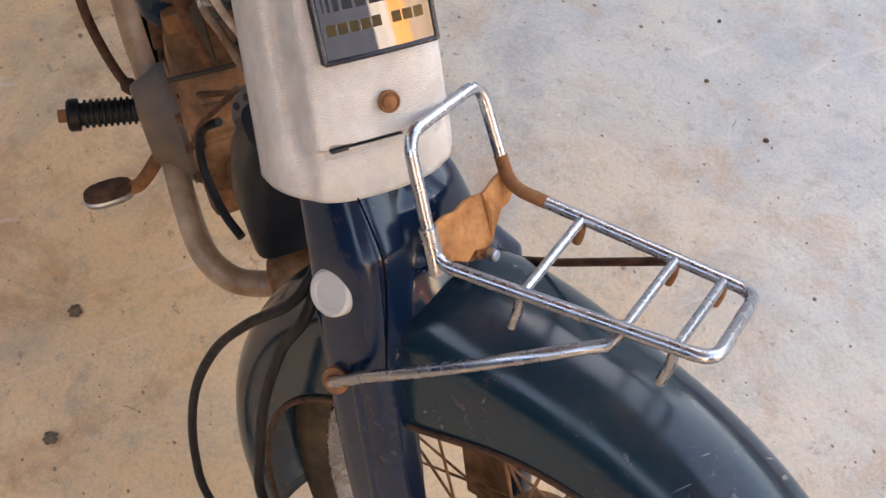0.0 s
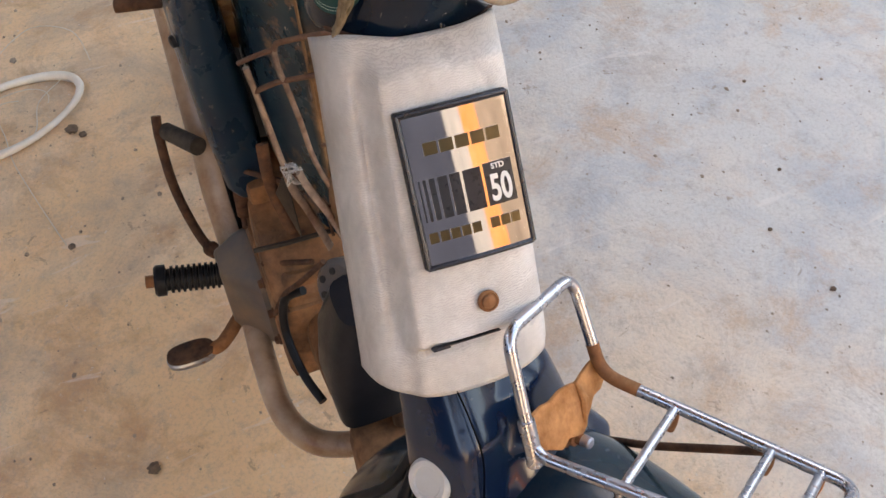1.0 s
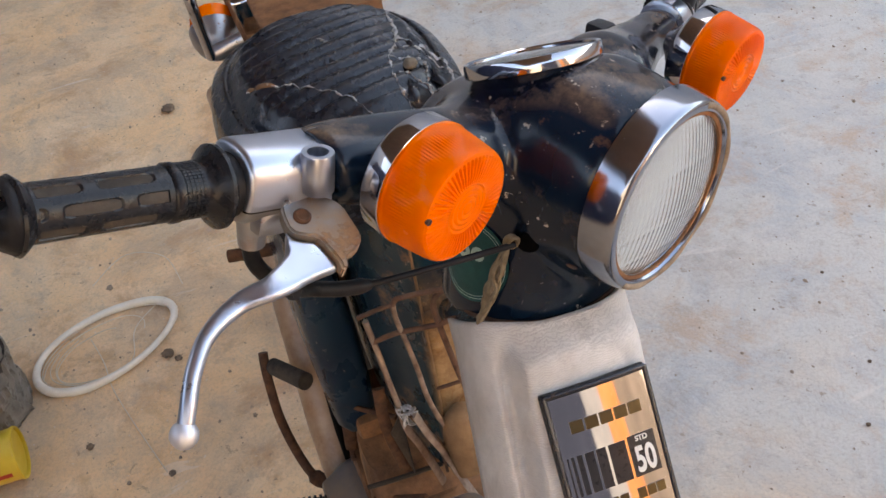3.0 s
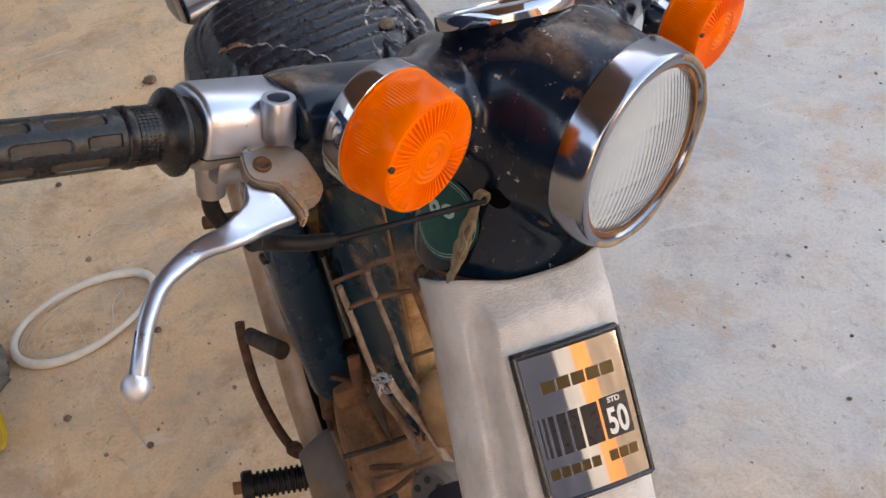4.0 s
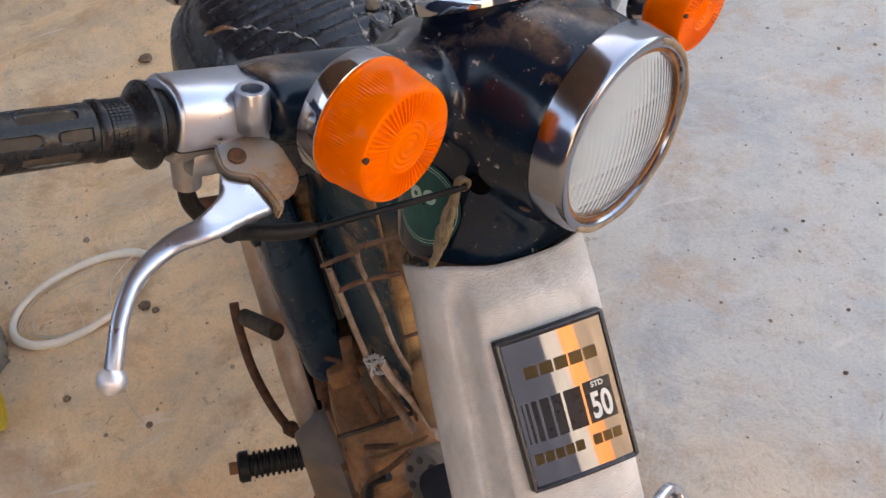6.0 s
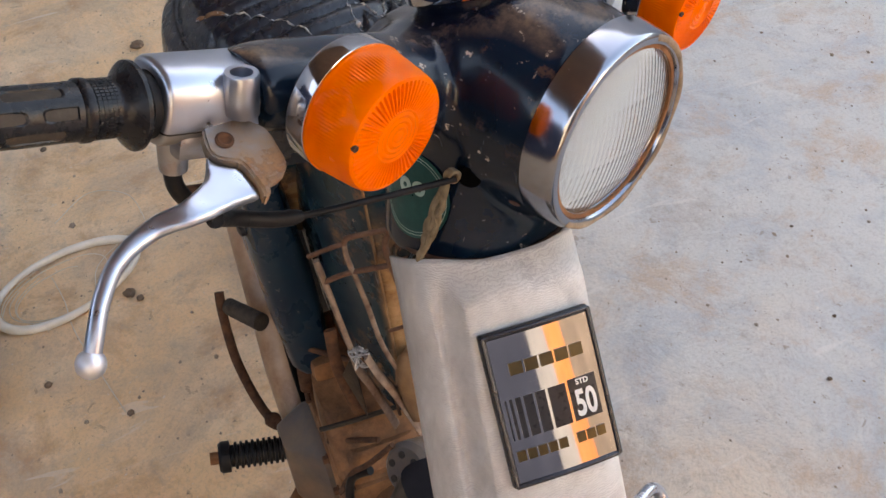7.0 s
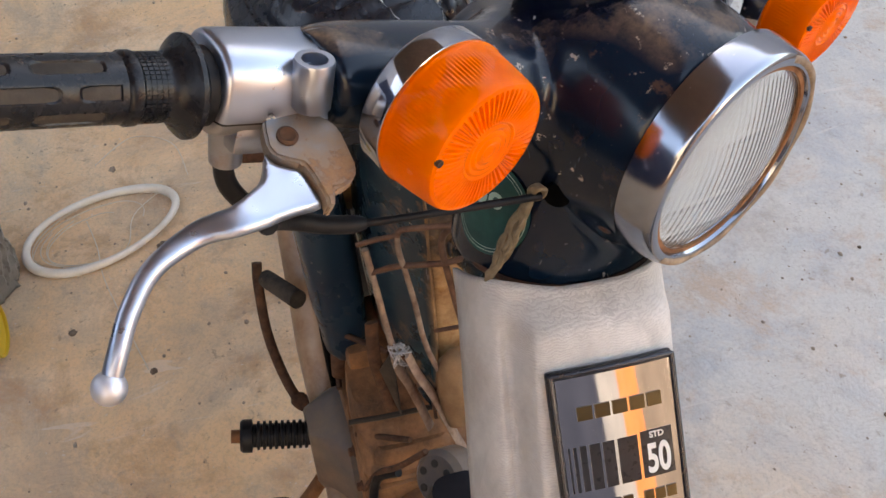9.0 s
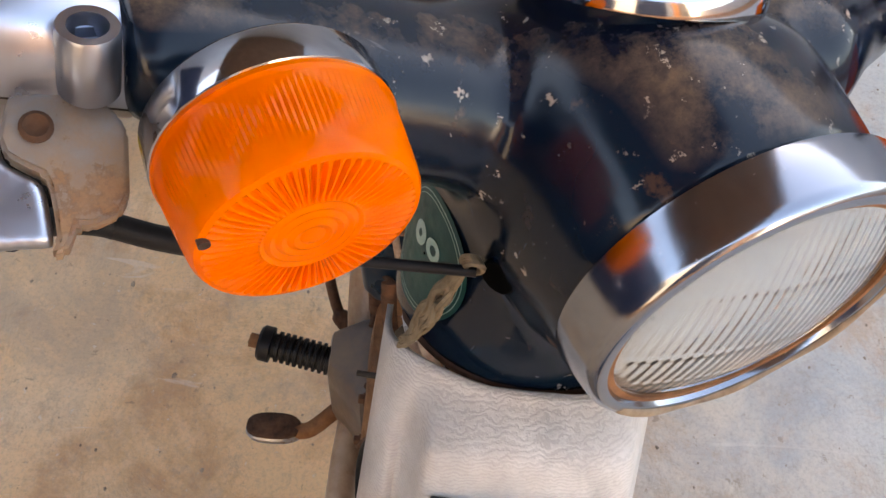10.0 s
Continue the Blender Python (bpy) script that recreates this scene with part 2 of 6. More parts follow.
STONE = make_rough("tan_stone", (0.13, 0.095, 0.065), (0.26, 0.20, 0.145), 0.9, 90.0, 0.0, 0.5)
TEAR = make_rough("frayed_vinyl_edge", (0.20, 0.195, 0.19), (0.62, 0.60, 0.58), 0.85, 160.0, 0.0, 0.5)
FOAM = make_rough("torn_foam", (0.10, 0.048, 0.024), (0.22, 0.115, 0.060), 0.9, 50.0, 0.1, 0.6)
# Near-black that paints the shade of gaps, seams and holes.
SHADE_BLACK = make_rough("shade_black", (0.001, 0.001, 0.001), (0.003, 0.003, 0.003), 0.95, 40.0, gloss=0.02)
DUSTED = make_rough("dust_caked_metal", (0.12, 0.060, 0.028), (0.30, 0.175, 0.090), 0.7, 22.0, 0.1, 0.4)
AMBER, GLASS = make_amber(), make_glass()
REFLECTOR = make_metal("silvered_bowl", (0.97, 0.96, 0.93), 0.10, relief=0.0)
WHITE_LENS = make_rough("white_reflector_plastic", (0.46, 0.44, 0.42), (0.56, 0.54, 0.51), 0.3, 20.0, 0.08, 0.1)
GREEN = make_rough("green_sticker", (0.001, 0.034, 0.034), (0.003, 0.066, 0.060), 0.4, 60.0, 0.06, 0.1)
STICKER_PRINT = make_rough("pale_print", (0.20, 0.34, 0.30), (0.42, 0.52, 0.48), 0.5, 60.0, 0.05, 0.1)
BADGE_METAL = make_metal("brushed_badge", (0.56, 0.57, 0.61), 0.045, relief=0.0)
BADGE_BLACK = make_rough("badge_black", (0.010, 0.010, 0.012), (0.022, 0.022, 0.026), 0.3, 90.0, 0.05, 0.1)
BADGE_EDGE = make_rough("scuffed_black_enamel", (0.006, 0.007, 0.011), (0.014, 0.015, 0.022), 0.22, 90.0, 0.16, 0.3, gloss=0.6)
BADGE_GOLD = make_metal("dark_gilt", (0.075, 0.056, 0.030), 0.38)
BADGE_WHITE = make_rough("badge_white", (0.66, 0.65, 0.62), (0.74, 0.73, 0.70), 0.4, 60.0, 0.03, 0.1)
STRING = make_rough("frayed_string", (0.12, 0.090, 0.055), (0.25, 0.195, 0.130), 0.9, 120.0, 0.0, 0.4)
RUST_SHEET = make_rough("flaking_rust_sheet", (0.25, 0.088, 0.026), (0.62, 0.290, 0.115), 0.85, 55.0, 0.0, 0.6)
LIP_TAN = make_rough("tan_lip", (0.15, 0.095, 0.055), (0.36, 0.26, 0.175), 0.5, 70.0, 0.0, 0.3)
DARK_RUST = make_rough("dark_rust", (0.035, 0.017, 0.011), (0.13, 0.060, 0.032), 0.85, 60.0, 0.06, 0.5)
BAG = make_rough("grey_bag_film", (0.10, 0.090, 0.078), (0.24, 0.215, 0.185), 0.30, 25.0, 0.1, 0.4, gloss=0.5)
HOOP = make_rough("cream_plastic", (0.62, 0.565, 0.48), (0.74, 0.69, 0.61), 0.5, 20.0, 0.1, 0.1)
WIRE = make_rough("pale_thread", (0.52, 0.45, 0.35), (0.64, 0.57, 0.46), 0.6, 20.0)
WIRE_RUST = make_rough("browned_wire", (0.065, 0.030, 0.019), (0.18, 0.095, 0.060), 0.7, 70.0, 0.08, 0.4)
WIRE_DUST = make_rough("dusty_wire", (0.13, 0.075, 0.050), (0.34, 0.25, 0.19), 0.6, 60.0, 0.1, 0.4)
FROSTED = make_metal("pitted_alloy", (0.72, 0.72, 0.76), 0.46, 0.0, relief=0.30)
YELLOW = make_rough("yellow_tin", (0.55, 0.36, 0.03), (0.62, 0.43, 0.05), 0.35, 20.0, 0.08, 0.1)
RED = make_rough("red_print", (0.40, 0.03, 0.02), (0.48, 0.05, 0.03), 0.4, 30.0, 0.06, 0.1)
PALE = make_rough("pale_label", (0.45, 0.44, 0.50), (0.58, 0.56, 0.60), 0.5, 30.0, 0.06, 0.1)
GREASY = make_rough("greasy_dark_metal", (0.016, 0.013, 0.011), (0.055, 0.040, 0.029), 0.5, 25.0, 0.06, 0.5)
ROOF = make_rough("rusted_roof_sheet", (0.24, 0.150, 0.105), (0.38, 0.255, 0.185), 0.8, 6.0, 0.0, 0.3, 60.0)
CONCRETE = make_concrete()
SOIL = make_rough("red_soil", (0.34, 0.15, 0.065), (0.44, 0.22, 0.11), 0.95, 2.0, 0.0, 0.6, 20.0)
GRIT = make_rough("grit", (0.16, 0.11, 0.08), (0.42, 0.33, 0.25), 0.9, 8.0)
CLOD = make_rough("dark_earth", (0.09, 0.062, 0.044), (0.21, 0.145, 0.100), 0.95, 80.0, 0.0, 0.6)
WALLPAINT = make_rough("sun_block_grey", (0.30, 0.325, 0.36), (0.38, 0.405, 0.44), 0.9, 1.5, 0.0, 0.3, 40.0)
# Colours for walls out of view, picked for the reflections they give.
DARKWALL = make_rough("reflect_slate", (0.0055, 0.0072, 0.0125), (0.0115, 0.0140, 0.0225), 0.9, 0.8, 0.0, 0.3, 40.0, gloss=0.03)
GREYWALL = make_rough("reflect_grey", (0.040, 0.042, 0.048), (0.075, 0.077, 0.082), 0.9, 1.5, 0.0, 0.3, 40.0)
REDWALL = make_rough("reflect_red", (0.110, 0.036, 0.008), (0.145, 0.052, 0.014), 0.9, 1.5, 0.0, 0.3, 40.0)
PALEWALL = make_rough("reflect_pale", (0.036, 0.030, 0.026), (0.060, 0.050, 0.044), 0.9, 1.5, 0.0, 0.3, 40.0, gloss=0.1)
TANWALL = make_rough("fill_tan", (0.20, 0.18, 0.155), (0.26, 0.235, 0.20), 0.9, 1.5, 0.0, 0.3, 40.0)
BLUEWALL = make_rough("reflect_blue", (0.014, 0.020, 0.045), (0.026, 0.036, 0.070), 0.8, 1.5, 0.0, 0.3, 40.0)
WHITEWALL = make_rough("fill_white", (0.55, 0.52, 0.48), (0.65, 0.62, 0.58), 0.9, 1.5, 0.0, 0.3, 40.0)

# ---------------------------------------------------------------- mesh helpers


def part(name, bm, material, parent=None, label="", smooth=True, m=None):
    """Links a bmesh as one mesh object under a thing or a part."""
    if m is not None:
        bm.transform(m)
    me = bpy.data.meshes.new(name)
    bmesh.ops.recalc_face_normals(bm, faces=bm.faces)
    bm.to_mesh(me)
    bm.free()
    me.materials.append(material)
    if smooth:
        me.polygons.foreach_set("use_smooth", [True] * len(me.polygons))
        me.set_sharp_from_angle(angle=radians(38))
    ob = new(name, me)
    ob.parent = parent
    if label:
        tagged(ob, label)
    return ob


def curve_through(points, n=8, closed=False):
    """A smooth line through the points."""
    p = [Vector(q) for q in points]
    out, k = [], len(p)
    for i in range(k if closed else k - 1):
        if closed:
            a, b, c, d = (p[(i + j) % k] for j in (-1, 0, 1, 2))
        else:
            a, b, c, d = p[max(i - 1, 0)], p[i], p[i + 1], p[min(i + 2, k - 1)]
        for j in range(n):
            t = j / n
            out.append(0.5 * (2 * b + (c - a) * t + (2 * a - 5 * b + 4 * c - d) * t * t + (3 * b - a - 3 * c + d) * t ** 3))
    if not closed:
        out.append(p[-1])
    return out


def bent(points, r, n=5, closed=False):
    """A line of straight runs with bends of radius r."""
    p = [Vector(q) for q in points]
    out, k = [], len(p)
    for i in range(k):
        if not closed and i in (0, k - 1):
            out.append(p[i])
            continue
        a, b, c = p[i - 1], p[i], p[(i + 1) % k]
        d = min(r, (a - b).length * 0.45, (c - b).length * 0.45)
        u, v = b + (a - b).normalized() * d, b + (c - b).normalized() * d
        for j in range(n + 1):
            t = j / n
            out.append(u * (1 - t) ** 2 + b * 2 * t * (1 - t) + v * t * t)
    return out


def sweep(path, radius, seg=12, closed=False, bm=None, flat=1.0):
    """A tube along a path; radius is a number or one for each point."""
    bm = bm or bmesh.new()
    p = [Vector(q) for q in path]
    k = len(p)
    rad = radius if isinstance(radius, (list, tuple)) else [radius] * k
    side, rings = None, []
    for i in range(k):
        if closed:
            d = (p[(i + 1) % k] - p[i - 1]).normalized()
        else:
            d = (p[min(i + 1, k - 1)] - p[max(i - 1, 0)]).normalized()
        if side is None:
            side = d.cross(Vector((0, 0, 1)))
            if side.length < 0.05:
                side = d.cross(Vector((1, 0, 0)))
        side = (side - d * side.dot(d)).normalized()
        other = d.cross(side)
        rings.append([bm.verts.new(p[i] + (side * math.cos(a) + other * math.sin(a) * flat) * rad[i])
                      for a in (2 * math.pi * j / seg for j in range(seg))])
    for i in range(k if closed else k - 1):
        a, b = rings[i], rings[(i + 1) % k]
        for j in range(seg):
            bm.faces.new((a[j], a[(j + 1) % seg], b[(j + 1) % seg], b[j]))
    if not closed:
        bm.faces.new(rings[0])
        bm.faces.new(rings[-1][::-1])
    return bm


def rod(a, b, r, r2=None, seg=14, bm=None):
    return sweep([a, b], [r, r if r2 is None else r2], seg, bm=bm)


def lathe(profile, seg=40, m=None, bm=None, caps=True):
    """A solid of revolution round +x from (x, radius) pairs."""
    bm = bm or bmesh.new()
    rings = []
    made = []
    for x, r in profile:
        rings.append([bm.verts.new((x, r * math.cos(a), r * math.sin(a))) for a in (2 * math.pi * j / seg for j in range(seg))])
        made += rings[-1]
    for a, b in zip(rings, rings[1:]):
        for j in range(seg):
            bm.faces.new((a[j], a[(j + 1) % seg], b[(j + 1) % seg], b[j]))
    if caps:
        bm.faces.new(rings[0])
        bm.faces.new(rings[-1][::-1])
    if m is not None:
        bmesh.ops.transform(bm, matrix=m, verts=made)
    return bm


def loft(rings, bm=None, caps=True):
    bm = bm or bmesh.new()
    rs = [[bm.verts.new(Vector(v)) for v in ring] for ring in rings]
    n = len(rs[0])
    for a, b in zip(rs, rs[1:]):
        for j in range(n):
            bm.faces.new((a[j], a[(j + 1) % n], b[(j + 1) % n], b[j]))
    if caps:
        bm.faces.new(rs[0])
        bm.faces.new(rs[-1][::-1])
    return bm


def oval(c, u, v, a, b, power=2.0, n=28):
    """A rounded ring round c, a wide along u and b along v."""
    c, u, v, out = Vector(c), Vector(u), Vector(v), []
    for j in range(n):
        t = 2 * math.pi * j / n
        x, y = math.cos(t), math.sin(t)
        x, y = math.copysign(abs(x) ** (2 / power), x), math.copysign(abs(y) ** (2 / power), y)
        out.append(c + u * a * x + v * b * y)
    return out


def block(lo, hi, bevel=0.004, m=None, bm=None, seg=2):
    """A box with rounded edges."""
    own = bmesh.new()
    bmesh.ops.create_cube(own, size=1.0)
    lo, hi = Vector(lo), Vector(hi)
    for v in own.verts:
        v.co = Vector(((lo[i] + hi[i]) / 2 + v.co[i] * (hi[i] - lo[i]) for i in range(3)))
    if bevel:
        bmesh.ops.bevel(own, geom=own.edges[:], offset=bevel, segments=seg, affect='EDGES', profile=0.6)
    if m is not None:
        own.transform(m)
    if bm is None:
        return own
    me = bpy.data.meshes.new("tmp")
    own.to_mesh(me)
    own.free()
    bm.from_mesh(me)
    bpy.data.meshes.remove(me)
    return bm


def plate(outline, thick, m, bevel=0.0015):
    """A flat plate in the xy plane, thick along z, laid by m."""
    bm = bmesh.new()
    f = bm.faces.new([bm.verts.new((x, y, 0)) for x, y in outline])
    ext = bmesh.ops.extrude_face_region(bm, geom=[f])
    bmesh.ops.translate(bm, vec=(0, 0, thick), verts=[v for v in ext["geom"] if isinstance(v, bmesh.types.BMVert)])
    if bevel:
        bmesh.ops.bevel(bm, geom=bm.edges[:], offset=bevel, segments=2, affect='EDGES')
    bm.transform(m)
    return bm


def along(a, b, roll_to=(0, 0, 1)):
    """A matrix whose x runs from a towards b, at a."""
    x = (Vector(b) - Vector(a)).normalized()
    y = Vector(roll_to).cross(x)
    if y.length < 1e-4:
        y = Vector((0, 1, 0)).cross(x)
    y.normalize()
    z = x.cross(y)
    return Matrix.Translation(Vector(a)) @ Matrix((x, y, z)).transposed().to_4x4()


def blend(ob, voxel, rounds=6):
    """Melts the overlapping shells of a mesh into one pressed or cast skin."""
    r = ob.modifiers.new("skin", 'REMESH')
    r.mode, r.voxel_size, r.use_smooth_shade = 'VOXEL', voxel, True
    s = ob.modifiers.new("soft", 'SMOOTH')
    s.factor, s.iterations = 0.5, rounds
    return ob


# The steering is turned to the moped's left about its raked head.
RAKE, TURNED = radians(26.5), radians(29.0)
HEAD = Vector((-0.12, -0.005, 0.80))
STEER = Matrix.Translation(HEAD) @ Matrix.Rotation(TURNED, 4, Vector((-math.sin(RAKE), 0, math.cos(RAKE)))) @ Matrix.Translation(-HEAD)
YS = -0.003
# the lamp housing is drawn about the head and then set to its true size and place, leaning with the moped to its left
SHELL = STEER @ Matrix.Translation((-0.0102, 0.0212, -0.0549)) @ Matrix.Scale(1.047, 4)
TO_SHELL = SHELL.inverted() @ STEER
FAR_SIDE = STEER @ Matrix.Translation((-0.030, 0.056, -0.024))

# ---------------------------------------------------------------- the setting
floor = part("floor", block((-3.9, -4, -0.12), (3.0, 3.5, 0.0), 0.01), CONCRETE, smooth=False)
tagged(floor, "dusty concrete floor with rust-red dirt stains", "floor", kind="structure")
ground_bm = bmesh.new()
bmesh.ops.create_grid(ground_bm, x_segments=2, y_segments=2, size=400.0)
ground = part("ground", ground_bm, SOIL, smooth=False, m=Matrix.Translation((0, 0, -0.1)))
tagged(ground, "bare red earth round the concrete slab", "ground", kind="structure")
# Unseen wall, added to block the sun; grey-blue so reflections read as sky.
wall = part("sun_block_wall", block((-4.2, -9.0, -0.1), (-3.9, 9.0, 5.2), 0.0), WALLPAINT, smooth=False)
tagged(wall, "unseen tall grey wall added to keep the sun off the slab", "wall", kind="structure")
# Unseen walls, striped in colour to feed the badge's and headlight's reflections.
for label, mat, y0, y1 in (("unseen dark slate wall for the badge to reflect", DARKWALL, -1.6, 2.7), ("unseen sunlit tan wall added to brighten lamp and chrome", TANWALL, -9.0, -1.6), ("unseen grey wall for the badge to reflect", GREYWALL, 2.7, 3.7), ("unseen sunlit red wall for the badge's orange band", REDWALL, 3.7, 4.7), ("unseen sunlit pale wall for the badge to reflect", PALEWALL, 4.7, 6.7), ("unseen sunlit white wall for the headlight's glints", WHITEWALL, 6.7, 9.0)):
    yard = part("reflect_wall_front", block((9.0, y0, -0.1), (9.3, y1, 6.0), 0.0), mat, smooth=False)
    tagged(yard, label, "wall", kind="structure")
# Unseen wall, added so the chrome mirrors dark blue instead of bright sky.
blue_wall = part("reflect_wall_blue", block((-3.9, -4.9, -0.1), (9.0, -4.6, 3.5), 0.0), BLUEWALL, smooth=False)
tagged(blue_wall, "unseen dark blue wall for the chrome to reflect", "wall", kind="structure")
# Another wall out of view, white to lift the glints in the lamp.
side_wall = part("reflect_wall_side", block((-3.9, 9.0, -0.1), (9.3, 9.3, 2.2), 0.0), WHITEWALL, smooth=False)
tagged(side_wall, "unseen white wall added to brighten the headlight's reflections", "wall", kind="structure")

def porch_roof():
    """Corrugated sheets that slope a little down to their free edge."""
    bm, grid = bmesh.new(), []
    for i in range(281):
        x = -3.9 + 6.4 * i / 280
        grid.append([bm.verts.new((x, y, 2.78 + 0.03 * y + 0.010 * math.sin(2 * math.pi * i / 5))) for y in (-1.9, -0.8, 0.55)])
    for a, b in zip(grid, grid[1:]):
        for j in range(2):
            bm.faces.new((a[j], a[j + 1], b[j + 1], b[j]))
    return bm


roof = part("porch_roof", porch_roof(), ROOF)
roof.modifiers.new("thickness", 'SOLIDIFY').thickness = 0.004
tagged(roof, "rust-brown corrugated porch roof that shades the slab", "roof", kind="structure")
moped = new("moped")
tagged(moped, "old dark blue moped with white front cover, rusty and dusty", "moped")

# ---------------------------------------------------------------- front cover and badge
UX = Vector((0.0, 1.0, -0.06)).normalized()
UY = Vector((-0.585, 0.138, 0.80))
UY = (UY - UX * UY.dot(UX)).normalized()
UN = UX.cross(UY)
BADGE_C = Vector((-0.0182, 0.0025, 0.7298))
BADGE = Matrix.Translation(BADGE_C) @ Matrix((UX, UY, UN)).transposed().to_4x4() @ Matrix.Scale(1.016, 4)


def step_up(x, lo, hi):
    t = min(1.0, max(0.0, (x - lo) / (hi - lo)))
    return t * t * (3 - 2 * t)


def front_cover():
    bm, grid = bmesh.new(), []
    rows, cols = 64, 72
    for i in range(rows + 1):
        line = []
        for j in range(cols + 1):
            th = radians(-90 + 180 * j / cols)
            s, c = math.sin(th), math.cos(th)
            u = math.copysign(abs(s) ** (2 / 4.2), s)
            d = abs(c) ** (2 / 4.2)
            k = i / rows
            low, high = -0.134 + 0.016 * abs(u) ** 2.5, 0.0875 + 0.010 * step_up(-u, 0.10, 1.0) + 0.004 * step_up(u, 0.30, 1.0)
            v = low + (high - low) * k
            half = 0.0605 - 0.0045 * k
            mid = -0.0145 + 0.0115 * k
            n = -0.0615 + 0.0565 * d
            # the raised panel that carries the badge, and the step under it
            rise = step_up(u, -0.70, -0.57) * step_up(-u, -0.92, -0.80)
            n += 0.0105 * rise * step_up(v, -0.1005, -0.0950) * step_up(-v, -0.087, -0.062)
            n += 0.0045 * rise * step_up(-v, 0.0985, 0.104)
            n -= 0.0050 * math.exp(-((u + 0.75) / 0.06) ** 2) * step_up(v, -0.11, -0.08) * step_up(-v, -0.085, -0.06)
            n -= 0.008 * step_up(v, 0.06, 0.115) ** 1.5
            n -= 0.006 * step_up(-v, 0.105, 0.14)
            line.append(bm.verts.new((mid + half * u, v, n)))
        grid.append(line)
    for a, b in zip(grid, grid[1:]):
        for j in range(cols):
            bm.faces.new((a[j], a[j + 1], b[j + 1], b[j]))
    ob = part("front_cover", bm, WHITE, moped, "aged white plastic front cover", m=BADGE)
    so = ob.modifiers.new("thickness", 'SOLIDIFY')
    so.thickness, so.offset = 0.0028, -1.0
    return ob


cover = front_cover()
SCREW = BADGE @ Matrix.Translation((-0.001, -0.0765, 0.0082)) @ pose(0, 0, 0, 0, -90, 0)
bm = lathe([(-0.001, 0.0068), (0.0005, 0.0068), (0.0012, 0.0058), (0.0004, 0.0052)], 24)
part("screw_washer", bm, RUSTY, cover, "rusted washer", m=SCREW)
bm = lathe([(0.0, 0.0042), (0.0018, 0.004), (0.0024, 0.0028)], 20)
block((0.0018, -0.003, -0.0005), (0.0027, 0.003, 0.0005), 0.0, bm=bm)
part("screw", bm, RUSTY, cover, "slotted screw", m=SCREW)
bm = block((-0.041, -0.0984, 0.0010), (-0.030, -0.0966, 0.0078), 0.0004)
block((-0.030, -0.09765, 0.0010), (0.004, -0.0974, 0.0062), 0.0, bm=bm)
part("crack", bm, BLACK, cover, "dark split in the plastic", m=BADGE)


def arched(x):
    """The badge bows outwards across its width."""
    return 0.0022 * (1 - (x / 0.035) ** 2)


def badge_sheet(x0, x1, y0, y1, z, thick, n=12):
    bm = bmesh.new()
    top, low = [], []
    for i in range(n + 1):
        x = x0 + (x1 - x0) * i / n
        top.append([bm.verts.new((x, y, z + thick + arched(x))) for y in (y0, y1)])
        low.append([bm.verts.new((x, y, z + arched(x))) for y in (y0, y1)])
    for i in range(n):
        bm.faces.new((top[i][0], top[i + 1][0], top[i + 1][1], top[i][1]))
        bm.faces.new((low[i][1], low[i + 1][1], low[i + 1][0], low[i][0]))
        bm.faces.new((top[i][1], top[i + 1][1], low[i + 1][1], low[i][1]))
        bm.faces.new((low[i][0], low[i + 1][0], top[i + 1][0], top[i][0]))
    bm.faces.new((top[0][1], low[0][1], low[0][0], top[0][0]))
    bm.faces.new((top[-1][0], low[-1][0], low[-1][1], top[-1][1]))
    return bm


BZ = 0.0066
badge = part("badge", badge_sheet(-0.0352, 0.0352, -0.0476, 0.0476, BZ - 0.002, 0.0045), BADGE_BLACK, moped, "black-edged metal badge on the front cover", m=BADGE)
bv = badge.modifiers.new("edge", 'BEVEL')
bv.width, bv.segments, bv.limit_method = 0.0012, 2, 'ANGLE'
part("face_plate", badge_sheet(-0.0312, 0.0338, -0.0456, 0.0432, BZ + 0.0022, 0.0005), BADGE_METAL, badge, "brushed metal face", m=BADGE)
rim_line = [(x, y, BZ + 0.0027 + arched(x)) for x, y in [(-0.0335 + 0.067 * i / 12, 0.0456) for i in range(13)] + [(0.0347, 0.0456 - 0.0924 * i / 6) for i in range(7)] + [(0.0335 - 0.067 * i / 12, -0.0468) for i in range(13)] + [(-0.0334, -0.0468 + 0.0924 * i / 6) for i in range(7)]]
part("raised_border", sweep(rim_line, 0.0017, 10, closed=True), BADGE_EDGE, badge, "scuffed glossy black raised border", m=BADGE)
ZB = BZ + 0.0027
# dark stripes that grow wider towards the number
for x0, x1 in ((-0.0290, -0.0280), (-0.0262, -0.0244), (-0.0226, -0.0192), (-0.0174, -0.0116), (-0.0100, -0.0036), (-0.0018, 0.0094)):
    part("stripe", badge_sheet(x0, x1, -0.0190, 0.0060, ZB, 0.0003, 3), BADGE_BLACK, badge, m=BADGE)
part("number_panel", badge_sheet(0.0112, 0.0296, -0.0190, 0.0068, ZB, 0.0003, 4), BADGE_BLACK, badge, m=BADGE)
# two lines of lettering as plain bars
for y, h, x0, count, w, gap in ((0.0235, 0.0074, -0.0218, 5, 0.0082, 0.0016), (-0.0290, 0.0062, -0.0290, 5, 0.0054, 0.0013), (-0.0290, 0.0062, 0.0098, 3, 0.0054, 0.0013)):
    for i in range(count):
        x = x0 + i * (w + gap)
        part("letter_bar", badge_sheet(x, x + w, y - h / 2, y + h / 2, ZB, 0.0007, 3), BADGE_GOLD, badge, m=BADGE)


